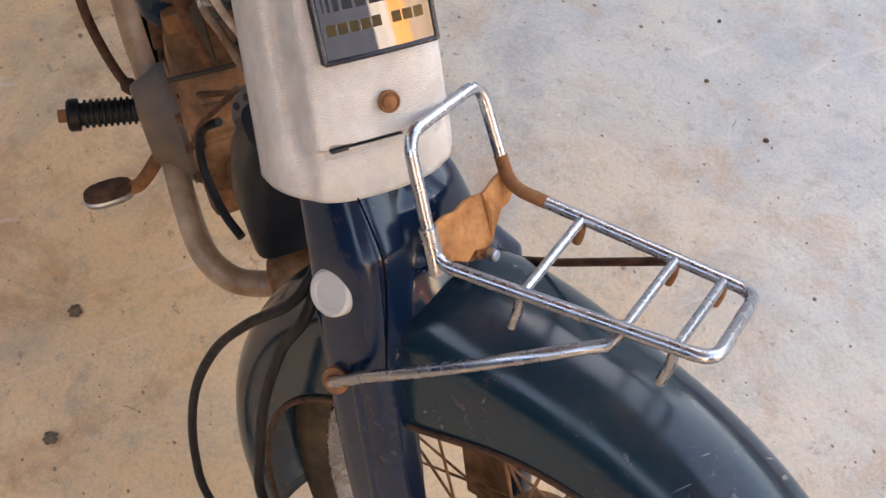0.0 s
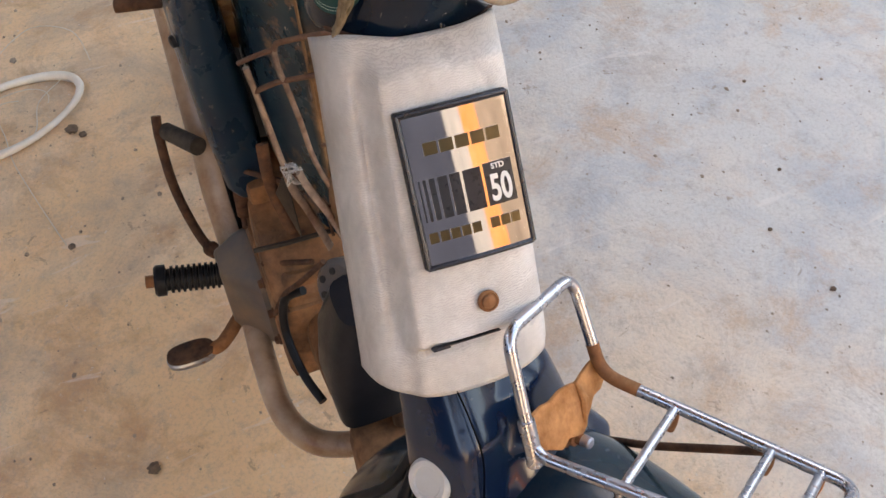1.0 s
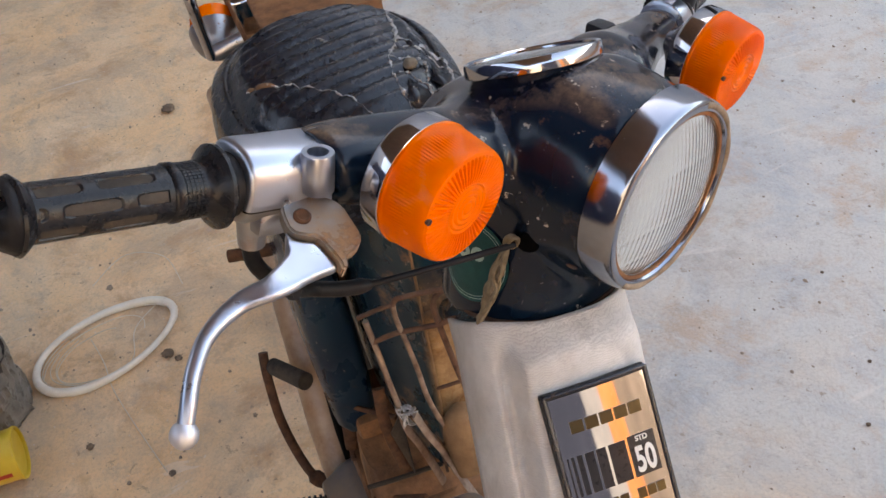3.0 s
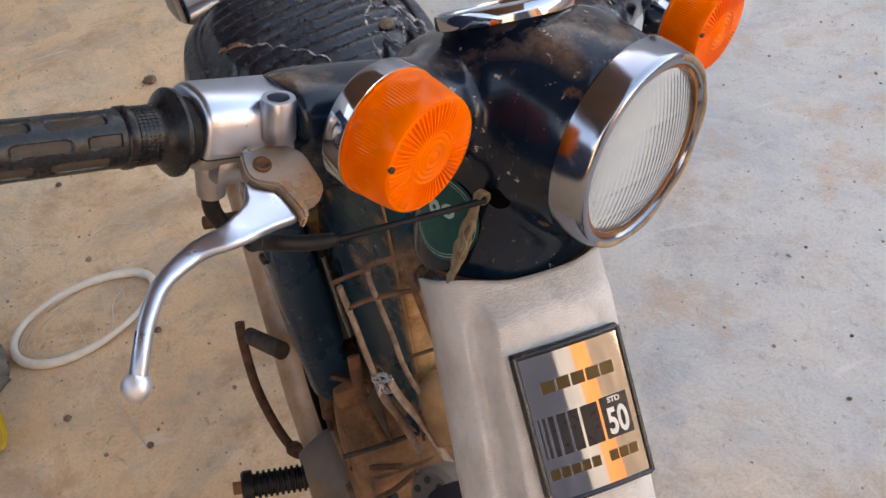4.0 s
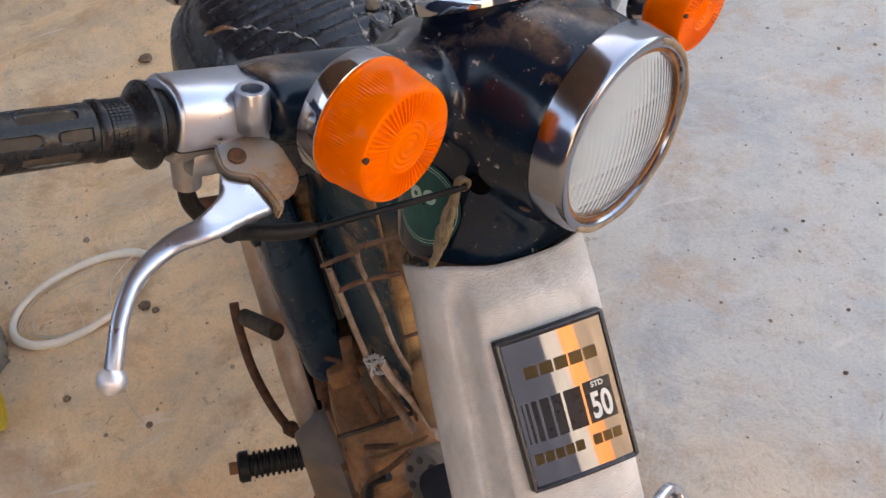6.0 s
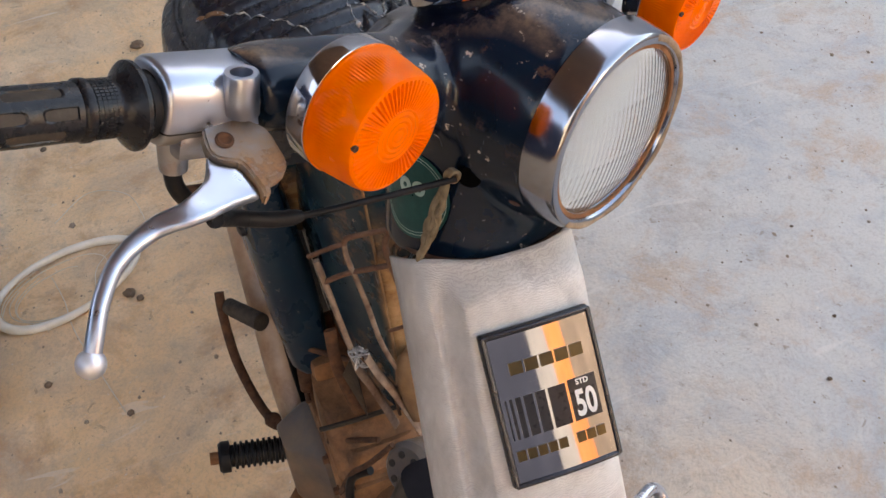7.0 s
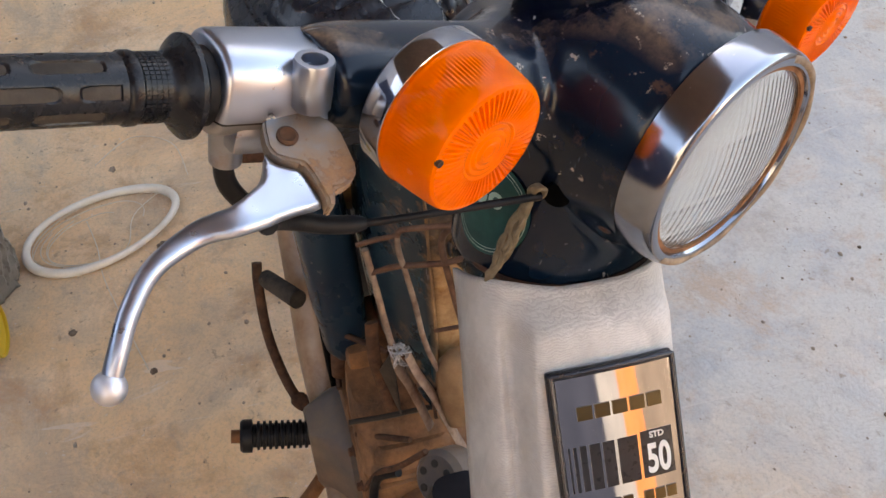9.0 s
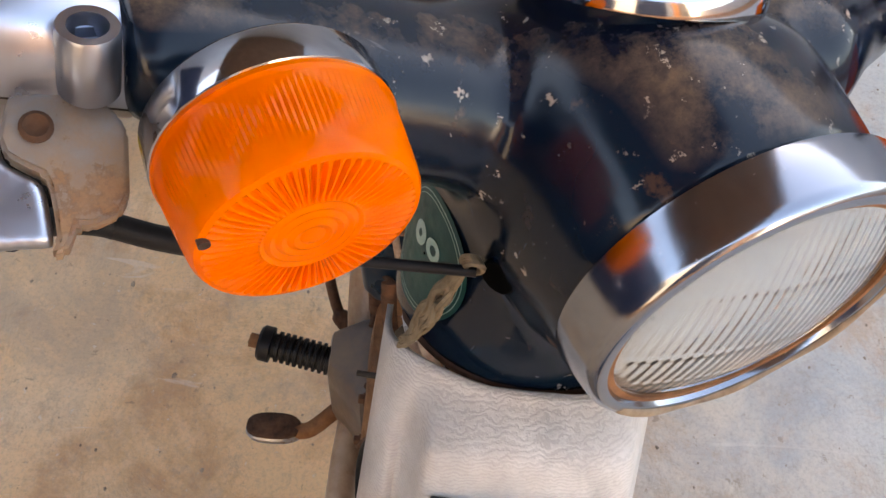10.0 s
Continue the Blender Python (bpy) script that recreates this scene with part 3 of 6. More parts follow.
def lettering(text, size, x, y, z, material, squeeze=1.0):
    cu = bpy.data.curves.new("lettering", 'FONT')
    cu.body, cu.size, cu.extrude, cu.offset = text, size, 0.0002, size * 0.026
    cu.align_x, cu.align_y = 'CENTER', 'CENTER'
    tmp = bpy.data.objects.new("tmp", cu)
    me = bpy.data.meshes.new_from_object(tmp)
    bpy.data.objects.remove(tmp)
    me.materials.clear()
    me.materials.append(material)
    me.transform(BADGE @ Matrix.Translation((x, y, z)) @ Matrix.Diagonal((squeeze, 1, 1, 1)))
    ob = new("lettering", me)
    ob.parent = badge
    return ob


lettering("50", 0.0222, 0.0204, -0.0096, ZB + arched(0.0204) + 0.0005, BADGE_WHITE, 0.62)
lettering("STD", 0.0046, 0.0204, 0.0040, ZB + arched(0.0204) + 0.0005, BADGE_WHITE, 1.0)

# ---------------------------------------------------------------- headlight and handlebar housing


def NECK(z):
    """The upright lower part of the housing as a ring at height z: centre, axes, half sizes, squareness."""
    k = (0.885 - z) / 0.0775
    return (-0.117 + 0.004 * k, YS + 0.001, z), Vector((1, 0, 0.02 + 0.16 * k)), Vector((0, 1, 0)), 0.0550 - 0.001 * k, 0.0560 + 0.0025 * k, 2.2


HL = Vector((-0.041, YS + 0.010, 0.8945))
bm = bmesh.new()
X, Y, Z = Vector((1, 0, 0)), Vector((0, 1, 0)), Vector((0, 0, 1))
# barrel from the rim back over the column
loft([oval((-0.046, YS + 0.009, 0.894), Y, Z, 0.0585, 0.0585, 2.0),
      oval((-0.068, YS + 0.006, 0.8955), Y, Z, 0.0595, 0.0625, 2.1),
      oval((-0.090, YS + 0.003, 0.8965), Y, Z, 0.0605, 0.0650, 2.3),
      oval((-0.112, YS + 0.002, 0.8940), Y, Z, 0.0615, 0.0590, 2.6),
      oval((-0.140, YS + 0.001, 0.890), Y, Z, 0.0610, 0.0490, 2.9),
      oval((-0.165, YS, 0.884), Y, Z, 0.0560, 0.0430, 2.7),
      oval((-0.188, YS, 0.880), Y, Z, 0.0460, 0.0370, 2.3)], bm)
# neck down to the cover
loft([oval(*NECK(z)) for z in (0.885, 0.868, 0.850, 0.832, 0.814, 0.794)], bm)
# the two arms out to the grips
for arm in (((-0.142, -0.050, 0.896, 0.032), (-0.147, -0.095, 0.908, 0.0285), (-0.151, -0.135, 0.918, 0.0255), (-0.153, -0.155, 0.921, 0.0230)),
            ((-0.150, 0.110, 0.895, 0.037), (-0.163, 0.145, 0.894, 0.027), (-0.176, 0.190, 0.893, 0.020), (-0.183, 0.232, 0.894, 0.018))):
    loft([oval((-0.135, YS + math.copysign(0.032, arm[0][1]), 0.897), X, Z, 0.040, 0.034, 2.3)]
         + [oval(TO_SHELL @ Vector((x, y, z)), X, Z, r, r * 0.88, 2.2) for x, y, z, r in arm], bm)
housing = part("handlebar_housing", bm, PAINT, moped, "dark blue pressed-steel handlebar housing, scratched", m=SHELL)
blend(housing, 0.0030, 42)
# rusted lip where the housing ends over the cover
C0, U0, V0, HX, HY, PW = NECK(0.8000)
lip = [Vector(C0) + U0 * (HX - 0.0012) * math.copysign(abs(math.cos(a)) ** (2 / PW), math.cos(a)) - V0 * (HY - 0.0012) * math.copysign(abs(math.sin(a)) ** (2 / PW), math.sin(a)) for a in (radians(-70 + 165 * j / 44) for j in range(45))]
part("lower_lip", sweep(lip, [0.0006] + [0.0017] * 43 + [0.0006], 8), DARK_RUST, housing, "rusted lower edge", m=SHELL)

rim_m = SHELL @ Matrix.Translation(HL) @ pose(0, 0, 0, 0, 2, 0)
rim = part("headlight_rim", lathe([(-0.0095, 0.0600), (-0.0085, 0.0613), (-0.0070, 0.0614), (0.0000, 0.0606), (0.0070, 0.0595), (0.0095, 0.0588), (0.0112, 0.0574), (0.0118, 0.0556),
                                   (0.0112, 0.0530), (0.008, 0.0514), (-0.007, 0.0514), (-0.009, 0.0550), (-0.0095, 0.0600)], 96, caps=False),
           RIM_CHROME, moped, "pitted chrome headlight rim", m=rim_m)
part("gasket", lathe([(0.006, 0.0530), (0.0095, 0.0526), (0.0095, 0.0500), (0.004, 0.0495), (0.006, 0.0530)], 64, caps=False), RUSTY, rim, "rust-brown gasket ring", m=rim_m)
# Tan holds both the lip's rust and a painted reflection of the floor.
part("rusty_edge", sweep([(0.0106 + 0.0004 * math.sin(9 * a), 0.0560 * math.cos(a), 0.0560 * math.sin(a)) for a in (radians(-128 + 205 * j / 90) for j in range(91))], [0.0006] + [0.0021] * 89 + [0.0006], 10), LIP_TAN, rim, "rusted front lip of the rim, tan with the floor's reflection", m=rim_m)


def ribbed_lens():
    """A bowed glass with upright flutes moulded inside."""
    bm, rings = bmesh.new(), []
    n, seg = 22, 96
    for i in range(n + 1):
        r = 0.0500 * i / n
        ring = []
        for j in range(seg if i else 1):
            a = 2 * math.pi * j / seg
            y, z = r * math.cos(a), r * math.sin(a)
            x = 0.0085 + 0.009 * (1 - (r / 0.0500) ** 2)
            ring.append(bm.verts.new((x, y, z)))
        rings.append(ring)
    for j in range(seg):
        bm.faces.new((rings[0][0], rings[1][j], rings[1][(j + 1) % seg]))
    for a, b in zip(rings[1:], rings[2:]):
        for j in range(seg):
            bm.faces.new((a[j], b[j], b[(j + 1) % seg], a[(j + 1) % seg]))
    # inner face, fluted
    k, inner = 162, []
    for i in range(k + 1):
        y = -0.0490 + 0.098 * i / k
        line = []
        for j in range(73):
            z = -0.0490 + 0.098 * j / 72
            rr = math.hypot(y, z)
            if rr > 0.0490:
                f = 0.0490 / rr
                yy, zz = y * f, z * f
            else:
                yy, zz = y, z
            rr = math.hypot(yy, zz)
            bars = sum(0.00018 * math.exp(-((zz - z0 + 2.5 * yy * yy) / 0.0011) ** 2) for z0 in (0.021, -0.010, -0.030))
            wave = (0.00006 * math.cos(2 * math.pi * i / 6.0) + bars) * step_up(0.049 - rr, 0.0, 0.006)
            line.append(bm.verts.new((0.0050 + 0.009 * (1 - (rr / 0.0500) ** 2) + wave, yy, zz)))
        inner.append(line)
    for a, b in zip(inner, inner[1:]):
        for j in range(72):
            bm.faces.new((a[j], a[j + 1], b[j + 1], b[j]))
    return bm


lens = part("headlight_lens", ribbed_lens(), GLASS, rim, "fluted clear glass headlight lens", m=rim_m)
lens.visible_shadow = False
# the dome faces out, the fluted face looks back into the bowl
ahead, outer = rim_m.to_3x3() @ Vector((1, 0, 0)), 96 * 22
for poly in lens.data.polygons:
    if (poly.normal.dot(ahead) > 0) != (poly.index < outer):
        poly.flip()
part("reflector_bowl", lathe([(0.004, 0.0505), (-0.006, 0.0475), (-0.018, 0.0400), (-0.026, 0.0290), (-0.031, 0.0150), (-0.033, 0.004)], 56), REFLECTOR, rim, "silvered bowl behind the lens", m=rim_m)
# Bulb and holder are orange to give the lens a warm middle.
part("bulb", lathe([(-0.030, 0.006), (-0.018, 0.0075), (-0.012, 0.0105), (-0.005, 0.0105), (0.000, 0.0075), (0.002, 0.001)], 24), AMBER, rim, "orange bulb behind the lens", m=rim_m)
part("bulb_holder", lathe([(-0.034, 0.0130), (-0.026, 0.0130), (-0.024, 0.0120), (-0.0235, 0.0045)], 24), ORANGE_METAL, rim, "orange metal bulb holder", m=rim_m)
part("rim_screw", lathe([(0, 0.004), (0.0015, 0.0036), (0.002, 0.002)], 7), DARK_RUST, rim, "rusted screw", m=SHELL @ Matrix.Translation((-0.0595, -0.0385, 0.8545)) @ pose(0, 0, 0, 0, 41, -77))

# speedometer on top of the housing
sp_m = SHELL @ Matrix.Translation((-0.1323, -0.0030, 0.9506)) @ Vector((-0.410, 0.062, 0.910)).to_track_quat('X', 'Z').to_matrix().to_4x4()
speedo = part("speedometer", lathe([(-0.0085, 0.0390), (-0.0078, 0.0408), (-0.0060, 0.0412), (-0.0010, 0.0409), (0.0002, 0.0403), (0.0006, 0.0391), (-0.0004, 0.0378), (-0.003, 0.0374)], 64), CHROME, moped, "round speedometer with a chrome bezel", m=sp_m)
part("speedometer_base", lathe([(-0.034, 0.0300), (-0.020, 0.0335), (-0.0120, 0.0365), (-0.0070, 0.0380)], 48), PAINT, speedo, "painted collar under the bezel", m=sp_m)
part("dial", lathe([(-0.0050, 0.0376), (-0.0035, 0.0375)], 48), BLACK, speedo, "black dial", m=sp_m)
dial_glass = part("dial_glass", lathe([(-0.0014, 0.0381), (-0.0008, 0.0345), (-0.0003, 0.0170), (-0.0002, 0.001)], 48), GLASS, speedo, "scuffed clear dial glass", m=sp_m)
dial_glass.visible_shadow = False

# ---------------------------------------------------------------- turn signals


def turn_signal(name, m, label):
    root = part(name, lathe([(-0.060, 0.008), (-0.055, 0.013), (-0.046, 0.026), (-0.0425, 0.0325), (-0.0400, 0.0344), (-0.0285, 0.0350), (-0.0275, 0.0335)], 56), CHROME, moped, label, m=m)
    # stepped amber lens: fine flutes round the side, rays and rings on the face
    bm, seg = bmesh.new(), 240
    prof = [(-0.0290, 0.0344, 0), (-0.0265, 0.0348, 0), (-0.0255, 0.0342, 0), (-0.0250, 0.0341, 1), (-0.016, 0.0333, 1), (-0.0055, 0.0322, 1), (-0.0024, 0.0318, 0.3), (-0.0006, 0.0308, 0),
            (0.0000, 0.0292, 0), (-0.0003, 0.0275, 2), (0.0002, 0.0200, 2), (0.0005, 0.0150, 2), (0.0012, 0.0142, 0), (0.0006, 0.0130, 0), (0.0013, 0.0115, 0), (0.0008, 0.0100, 0), (0.0016, 0.0085, 0),
            (0.0010, 0.0070, 0), (0.0019, 0.0052, 0), (0.0014, 0.0035, 0), (0.0024, 0.0012, 0)]
    rings = []
    for x, r, kind in prof:
        ring = []
        for j in range(seg):
            a = 2 * math.pi * j / seg
            rr, xx = r, x
            if kind and kind < 2:
                rr += 0.00017 * kind * (1 if j % 2 else -1)
            if kind == 2:
                xx += 0.0010 * (1 if (j // 2) % 2 == 0 else -0.5) * (1.0 if r > 0.018 else 0.5)
            ring.append(bm.verts.new((xx, rr * math.cos(a), rr * math.sin(a))))
        rings.append(ring)
    for a, b in zip(rings, rings[1:]):
        for j in range(seg):
            bm.faces.new((a[j], a[(j + 1) % seg], b[(j + 1) % seg], b[j]))
    bm.faces.new(rings[-1])
    amber = part("amber_lens", bm, AMBER, root, "ribbed orange plastic lens, lightly soiled", m=m)
    part("lens_screw", lathe([(-0.006, 0.0017), (0.0014, 0.0017), (0.0010, 0.0009)], 14), DARK_RUST, amber, "rusted lens screw", m=m @ Matrix.Translation((-0.0002, -0.0290, 0.0042)))
    part("signal_bowl", lathe([(-0.0290, 0.0325), (-0.0295, 0.010), (-0.0280, 0.004)], 40), REFLECTOR, root, "silvered bowl", m=m)
    return root


turn_signal("turn_signal", STEER @ Matrix.Translation((-0.0765, -0.1205, 0.9185)) @ pose(0, 0, 0, 0, 5.2, 1.9), "orange front turn signal with chrome base")
turn_signal("turn_signal", STEER @ Matrix.Translation((-0.0909, 0.1895, 0.8994)) @ pose(0, 0, 0, 0, 5.2, 1.9), "orange front turn signal with chrome base")

# ---------------------------------------------------------------- grips, levers and their cables


def pad_depth(x, a, length):
    """How deep the grip's surface lies under its webs at x along and a round it: rows of long pads, staggered."""
    row = a / (2 * math.pi) * 8
    off = (row - math.floor(row) - 0.5) / 0.30
    pitch, start = 0.0345, (0.032 if int(math.floor(row)) % 2 else 0.0155)
    k = (x - start) / pitch
    along_pad = (k - math.floor(k) - 0.5) / 0.415
    if x < 0.031 or x > length - 0.007:
        return 0.0
    d = (abs(off) ** 4 + abs(along_pad) ** 6) ** 0.2
    return step_up(1.0 - d, 0.0, 0.16)


def grip(inner, outer, torn, label, at=STEER):
    m = at @ along(inner, outer) @ Matrix.Diagonal((1.0, 0.9, 0.9, 1.0))
    length = (Vector(outer) - Vector(inner)).length
    root = part("grip", lathe([(-0.003, 0.0150), (-0.002, 0.0215), (-0.0005, 0.0236), (0.0015, 0.0236), (0.0030, 0.0220), (0.0055, 0.0180), (0.0085, 0.0158), (0.0105, 0.0150), (0.0215, 0.0150), (0.0225, 0.0164), (0.0260, 0.0164), (0.0275, 0.0152),
                               (0.029, 0.0130)], 48, caps=False), GRIP, moped, label, m=m)
    r0, seg, rows = 0.0153, 192, 150
    bm, grid = bmesh.new(), []
    for i in range(rows + 1):
        x = 0.028 + (length - 0.033) * i / rows
        grid.append([bm.verts.new((x, (r0 - 0.0011 * pad_depth(x, a, length)) * math.cos(a), (r0 - 0.0011 * pad_depth(x, a, length)) * math.sin(a))) for a in (2 * math.pi * j / seg for j in range(seg))])
    for p, q in zip(grid, grid[1:]):
        for j in range(seg):
            bm.faces.new((p[j], p[(j + 1) % seg], q[(j + 1) % seg], q[j]))
    part("sleeve", bm, GRIP, root, m=m)
    # dust lies in the sunken pads
    for row in range(8):
        start = 0.032 if row % 2 else 0.0155
        for k in range(4):
            c = start + 0.0345 * (k + 0.5)
            lo, hi = max(c - 0.0132, 0.0315), min(c + 0.0132, length - 0.0075)
            if hi - lo < 0.006:
                continue
            bm, g = bmesh.new(), []
            for i in range(7):
                g.append([bm.verts.new((lo + (hi - lo) * i / 6, (r0 - 0.00085) * math.cos(b), (r0 - 0.00085) * math.sin(b))) for b in (2 * math.pi * (row + 0.5 + 0.26 * t * (0.86 if i in (0, 6) else 1.0)) / 8 for t in (-1, -0.5, 0, 0.5, 1))])
            for p, q in zip(g, g[1:]):
                for t in range(4):
                    bm.faces.new((p[t], p[t + 1], q[t + 1], q[t]))
            part("pad", bm, DUSTY_RUBBER, root, m=m)
    bm = lathe([(length - 0.006, 0.0140), (length - 0.005, 0.0160), (length - 0.002, 0.0190), (length, 0.0205), (length + 0.0015, 0.0195), (length + 0.002, 0.0120), (length + 0.003, 0.0040)], 48)
    part("end_flange", bm, GRIP, root, m=m)
    knurl = None
    for ring in range(5):
        for j in range(48):
            a = 2 * math.pi * j / 48
            knurl = block((-0.0009, -0.0007, 0.0), (0.0009, 0.0007, 0.0009), 0.0, m=Matrix.Translation((0.0118 + ring * 0.0022, 0, 0)) @ Matrix.Rotation(a, 4, 'X') @ Matrix.Translation((0, 0, 0.0147)), bm=knurl)
    part("knurl", knurl, GRIP, root, m=m, smooth=False)
    if torn:
        bm = bmesh.new()
        n = 26
        rng = random.Random(4)
        rings = []
        for x, r, jag in ((length + 0.001, 0.0195, 0.0), (length + 0.006, 0.0165, 0.0), (length + 0.011, 0.0125, 0.003)):
            rings.append([bm.verts.new((x + jag * rng.uniform(-1, 1) - (0.006 if jag and 3 < j < 10 else 0.0), r * math.cos(2 * math.pi * j / n), r * math.sin(2 * math.pi * j / n))) for j in range(n)])
        for a0, a1 in zip(rings, rings[1:]):
            for j in range(n):
                bm.faces.new((a0[j], a0[(j + 1) % n], a1[(j + 1) % n], a1[j]))
        ob = part("torn_end", bm, RUBBER, root, "torn rubber end", m=m)
        ob.modifiers.new("thickness", 'SOLIDIFY').thickness = 0.0016
    return root


GR_IN, GR_OUT = Vector((-0.163, -0.196, 0.923)), Vector((-0.1745, -0.292, 0.9395))
OUT_DIR = (GR_OUT - GR_IN).normalized()
grip(GR_IN + OUT_DIR * 0.012, GR_OUT + OUT_DIR * 0.012, True, "worn black ribbed rubber grip with a torn end")
grip(Vector((-0.158, 0.190, 0.922)), Vector((-0.176, 0.296, 0.938)), False, "worn black ribbed rubber grip", FAR_SIDE)

# clamp with the mirror boss
cl = STEER @ along(GR_IN + (GR_IN - GR_OUT).normalized() * 0.052, GR_IN)
bm = loft([oval((x, -0.0005, 0.0015), Y, Z, 0.0203 - d, 0.0203 - d, 2.7, 48) for x, d in ((0.0, 0.0030), (0.0012, 0.0008), (0.003, 0.0), (0.053, 0.0), (0.0548, 0.0008), (0.056, 0.0026))])
lower = bm.copy()
SPLIT = -0.0078
bmesh.ops.bisect_plane(bm, geom=bm.verts[:] + bm.edges[:] + bm.faces[:], plane_co=(0, 0, SPLIT + 0.0005), plane_no=(0, 0, 1), clear_inner=True)
bmesh.ops.bisect_plane(lower, geom=lower.verts[:] + lower.edges[:] + lower.faces[:], plane_co=(0, 0, SPLIT - 0.0005), plane_no=(0, 0, 1), clear_outer=True)
clamp = part("lever_clamp", bm, ALLOY, moped, "polished alloy lever clamp with an empty mirror boss", m=cl)
part("collar", lathe([(0.052, 0.0168), (0.0600, 0.0160)], 36), RUBBER, clamp, "dark collar between clamp and grip", m=cl)
part("clamp_seam", block((0.0015, -0.0194, SPLIT - 0.0012), (0.0545, 0.0184, SPLIT + 0.0012), 0.001), GREASY, clamp, "dark seam between the clamp halves", m=cl)
block((0.006, -0.0185, -0.024), (0.047, 0.018, SPLIT - 0.002), 0.004, bm=lower)
part("clamp_half", lower, ALLOY_DIRTY, clamp, "dirtier lower half of the clamp", m=cl)
boss_m = STEER @ Matrix.Translation((-0.138, -0.164, 0.940))
bm = bmesh.new()
prof = [(-0.0225, 0.0076), (-0.0215, 0.0084), (-0.0012, 0.0086), (0.0, 0.0081), (0.0, 0.0055), (-0.0012, 0.0052), (-0.0024, 0.0055), (-0.0036, 0.0052), (-0.0048, 0.0055), (-0.0060, 0.0052), (-0.012, 0.0050), (-0.013, 0.001)]
lathe(prof, 32, pose(0, 0, 0, 0, -90, 0), bm)
part("mirror_boss", bm, ALLOY, clamp, "threaded mirror boss", m=boss_m)
part("boss_web", block((-0.030, -0.007, -0.021), (-0.004, 0.007, -0.004), 0.004), ALLOY, clamp, m=boss_m)
rng = random.Random(2)
# lever bracket, lever and ball end
LS = Vector((-0.132, -0.182, 0.912))
EX, EN = Vector((0.922, 0.0, -0.387)), Vector((0.386, -0.074, 0.920)).normalized()
PLANE = Matrix.Translation(LS + Vector((0, 0, -0.004))) @ Matrix((EX, EN.cross(EX), EN)).transposed().to_4x4()
br_m = STEER @ PLANE
seam = [(-0.0004, -0.0068), (0.0044, -0.0060), (0.0078, -0.0024), (0.0115, 0.0026), (0.0150, 0.0034), (0.0249, 0.0033), (0.0303, 0.0028)]
outline = [(-0.0139, -0.0011), (-0.0077, -0.0044)] + seam + [(0.0340, 0.0005), (0.0340, 0.0045), (0.0300, 0.0070), (0.0268, 0.0085), (0.0278, 0.0123), (0.0256, 0.0200), (0.0209, 0.0234), (0.0115, 0.0250), (0.0033, 0.0264), (-0.0020, 0.0250), (-0.0100, 0.0190), (-0.0150, 0.0130), (-0.0160, 0.0050)]
bracket = part("lever_bracket", plate(outline, 0.0085, Matrix.Translation((0, 0, -0.0065)), 0.0012), BRACKET_METAL, moped, "rust-stained alloy lever bracket", m=br_m)
part("bracket_arm", block((-0.030, 0.000, -0.016), (-0.004, 0.020, -0.004), 0.004), BRACKET_METAL, bracket, m=br_m)
part("pivot_screw", lathe([(-0.002, 0.0046), (0.0010, 0.0046), (0.0018, 0.0034), (0.0008, 0.0020), (0.0004, 0.001)], 20), DARK_RUST, bracket, "rusted pivot screw", m=br_m @ Matrix.Translation((-0.0016, 0.0031, 0.002)) @ pose(0, 0, 0, 0, -90, 0))
# the lever: a fan-shaped root under the bracket, running out into a slim blade
root_outline = [(-0.0012, -0.0062), (0.0006, -0.0072)] + [(x + 0.0006, y - 0.0010) for x, y in seam[1:]] + [(0.0305, 0.0008), (0.0292, -0.0086), (0.0287, -0.0211), (0.0278, -0.0330), (0.0160, -0.0330), (0.0138, -0.0245), (0.0112, -0.0165), (0.0050, -0.0108)]
bm = plate(root_outline, 0.0068, PLANE @ Matrix.Translation((0, 0, -0.0075)), 0.0012)
lever_path = curve_through([PLANE @ Vector((0.0228, -0.0200, -0.0042)), PLANE @ Vector((0.0220, -0.0330, -0.0042)), (-0.1190, -0.229, 0.8895), (-0.1170, -0.249, 0.8830), (-0.110, -0.263, 0.8735), (-0.103, -0.272, 0.863), (-0.099, -0.2775, 0.8535)], 6)
rings = []
for i, p in enumerate(lever_path):
    t = i / (len(lever_path) - 1)
    d = (lever_path[min(i + 1, len(lever_path) - 1)] - lever_path[max(i - 1, 0)]).normalized()
    across = EN.cross(d).normalized()
    wide = 0.0042 + 0.0026 * (1 - step_up(t, 0.10, 0.55))
    rings.append(oval(p, across, d.cross(across), wide, 0.0034 + 0.0005 * t, 2.3, 20))
lever = part("brake_lever", loft(rings, bm), ALLOY, moped, "bare alloy front brake lever with a ball end", m=STEER)
blend(lever, 0.0011, 7)
bm = bmesh.new()
bmesh.ops.create_uvsphere(bm, u_segments=24, v_segments=16, radius=0.0068)
part("lever_ball", bm, FROSTED, lever, m=STEER @ Matrix.Translation((-0.0985, -0.2785, 0.8515)))

# brake cable from the lever to the housing, with its rubber sleeve
HOLE = Vector((-0.0840, -0.0540, 0.8645))
cable = curve_through([(-0.118, -0.196, 0.880), (-0.140, -0.180, 0.862), (-0.148, -0.162, 0.850), (-0.143, -0.142, 0.843), (-0.135, -0.122, 0.842), (-0.118, -0.080, 0.845), TO_SHELL.inverted() @ (HOLE + Vector((-0.002, -0.006, 0.0)))], 8)
part("brake_cable", sweep(cable, 0.0021, 10), RUBBER, moped, "black brake cable from lever to housing", m=STEER)
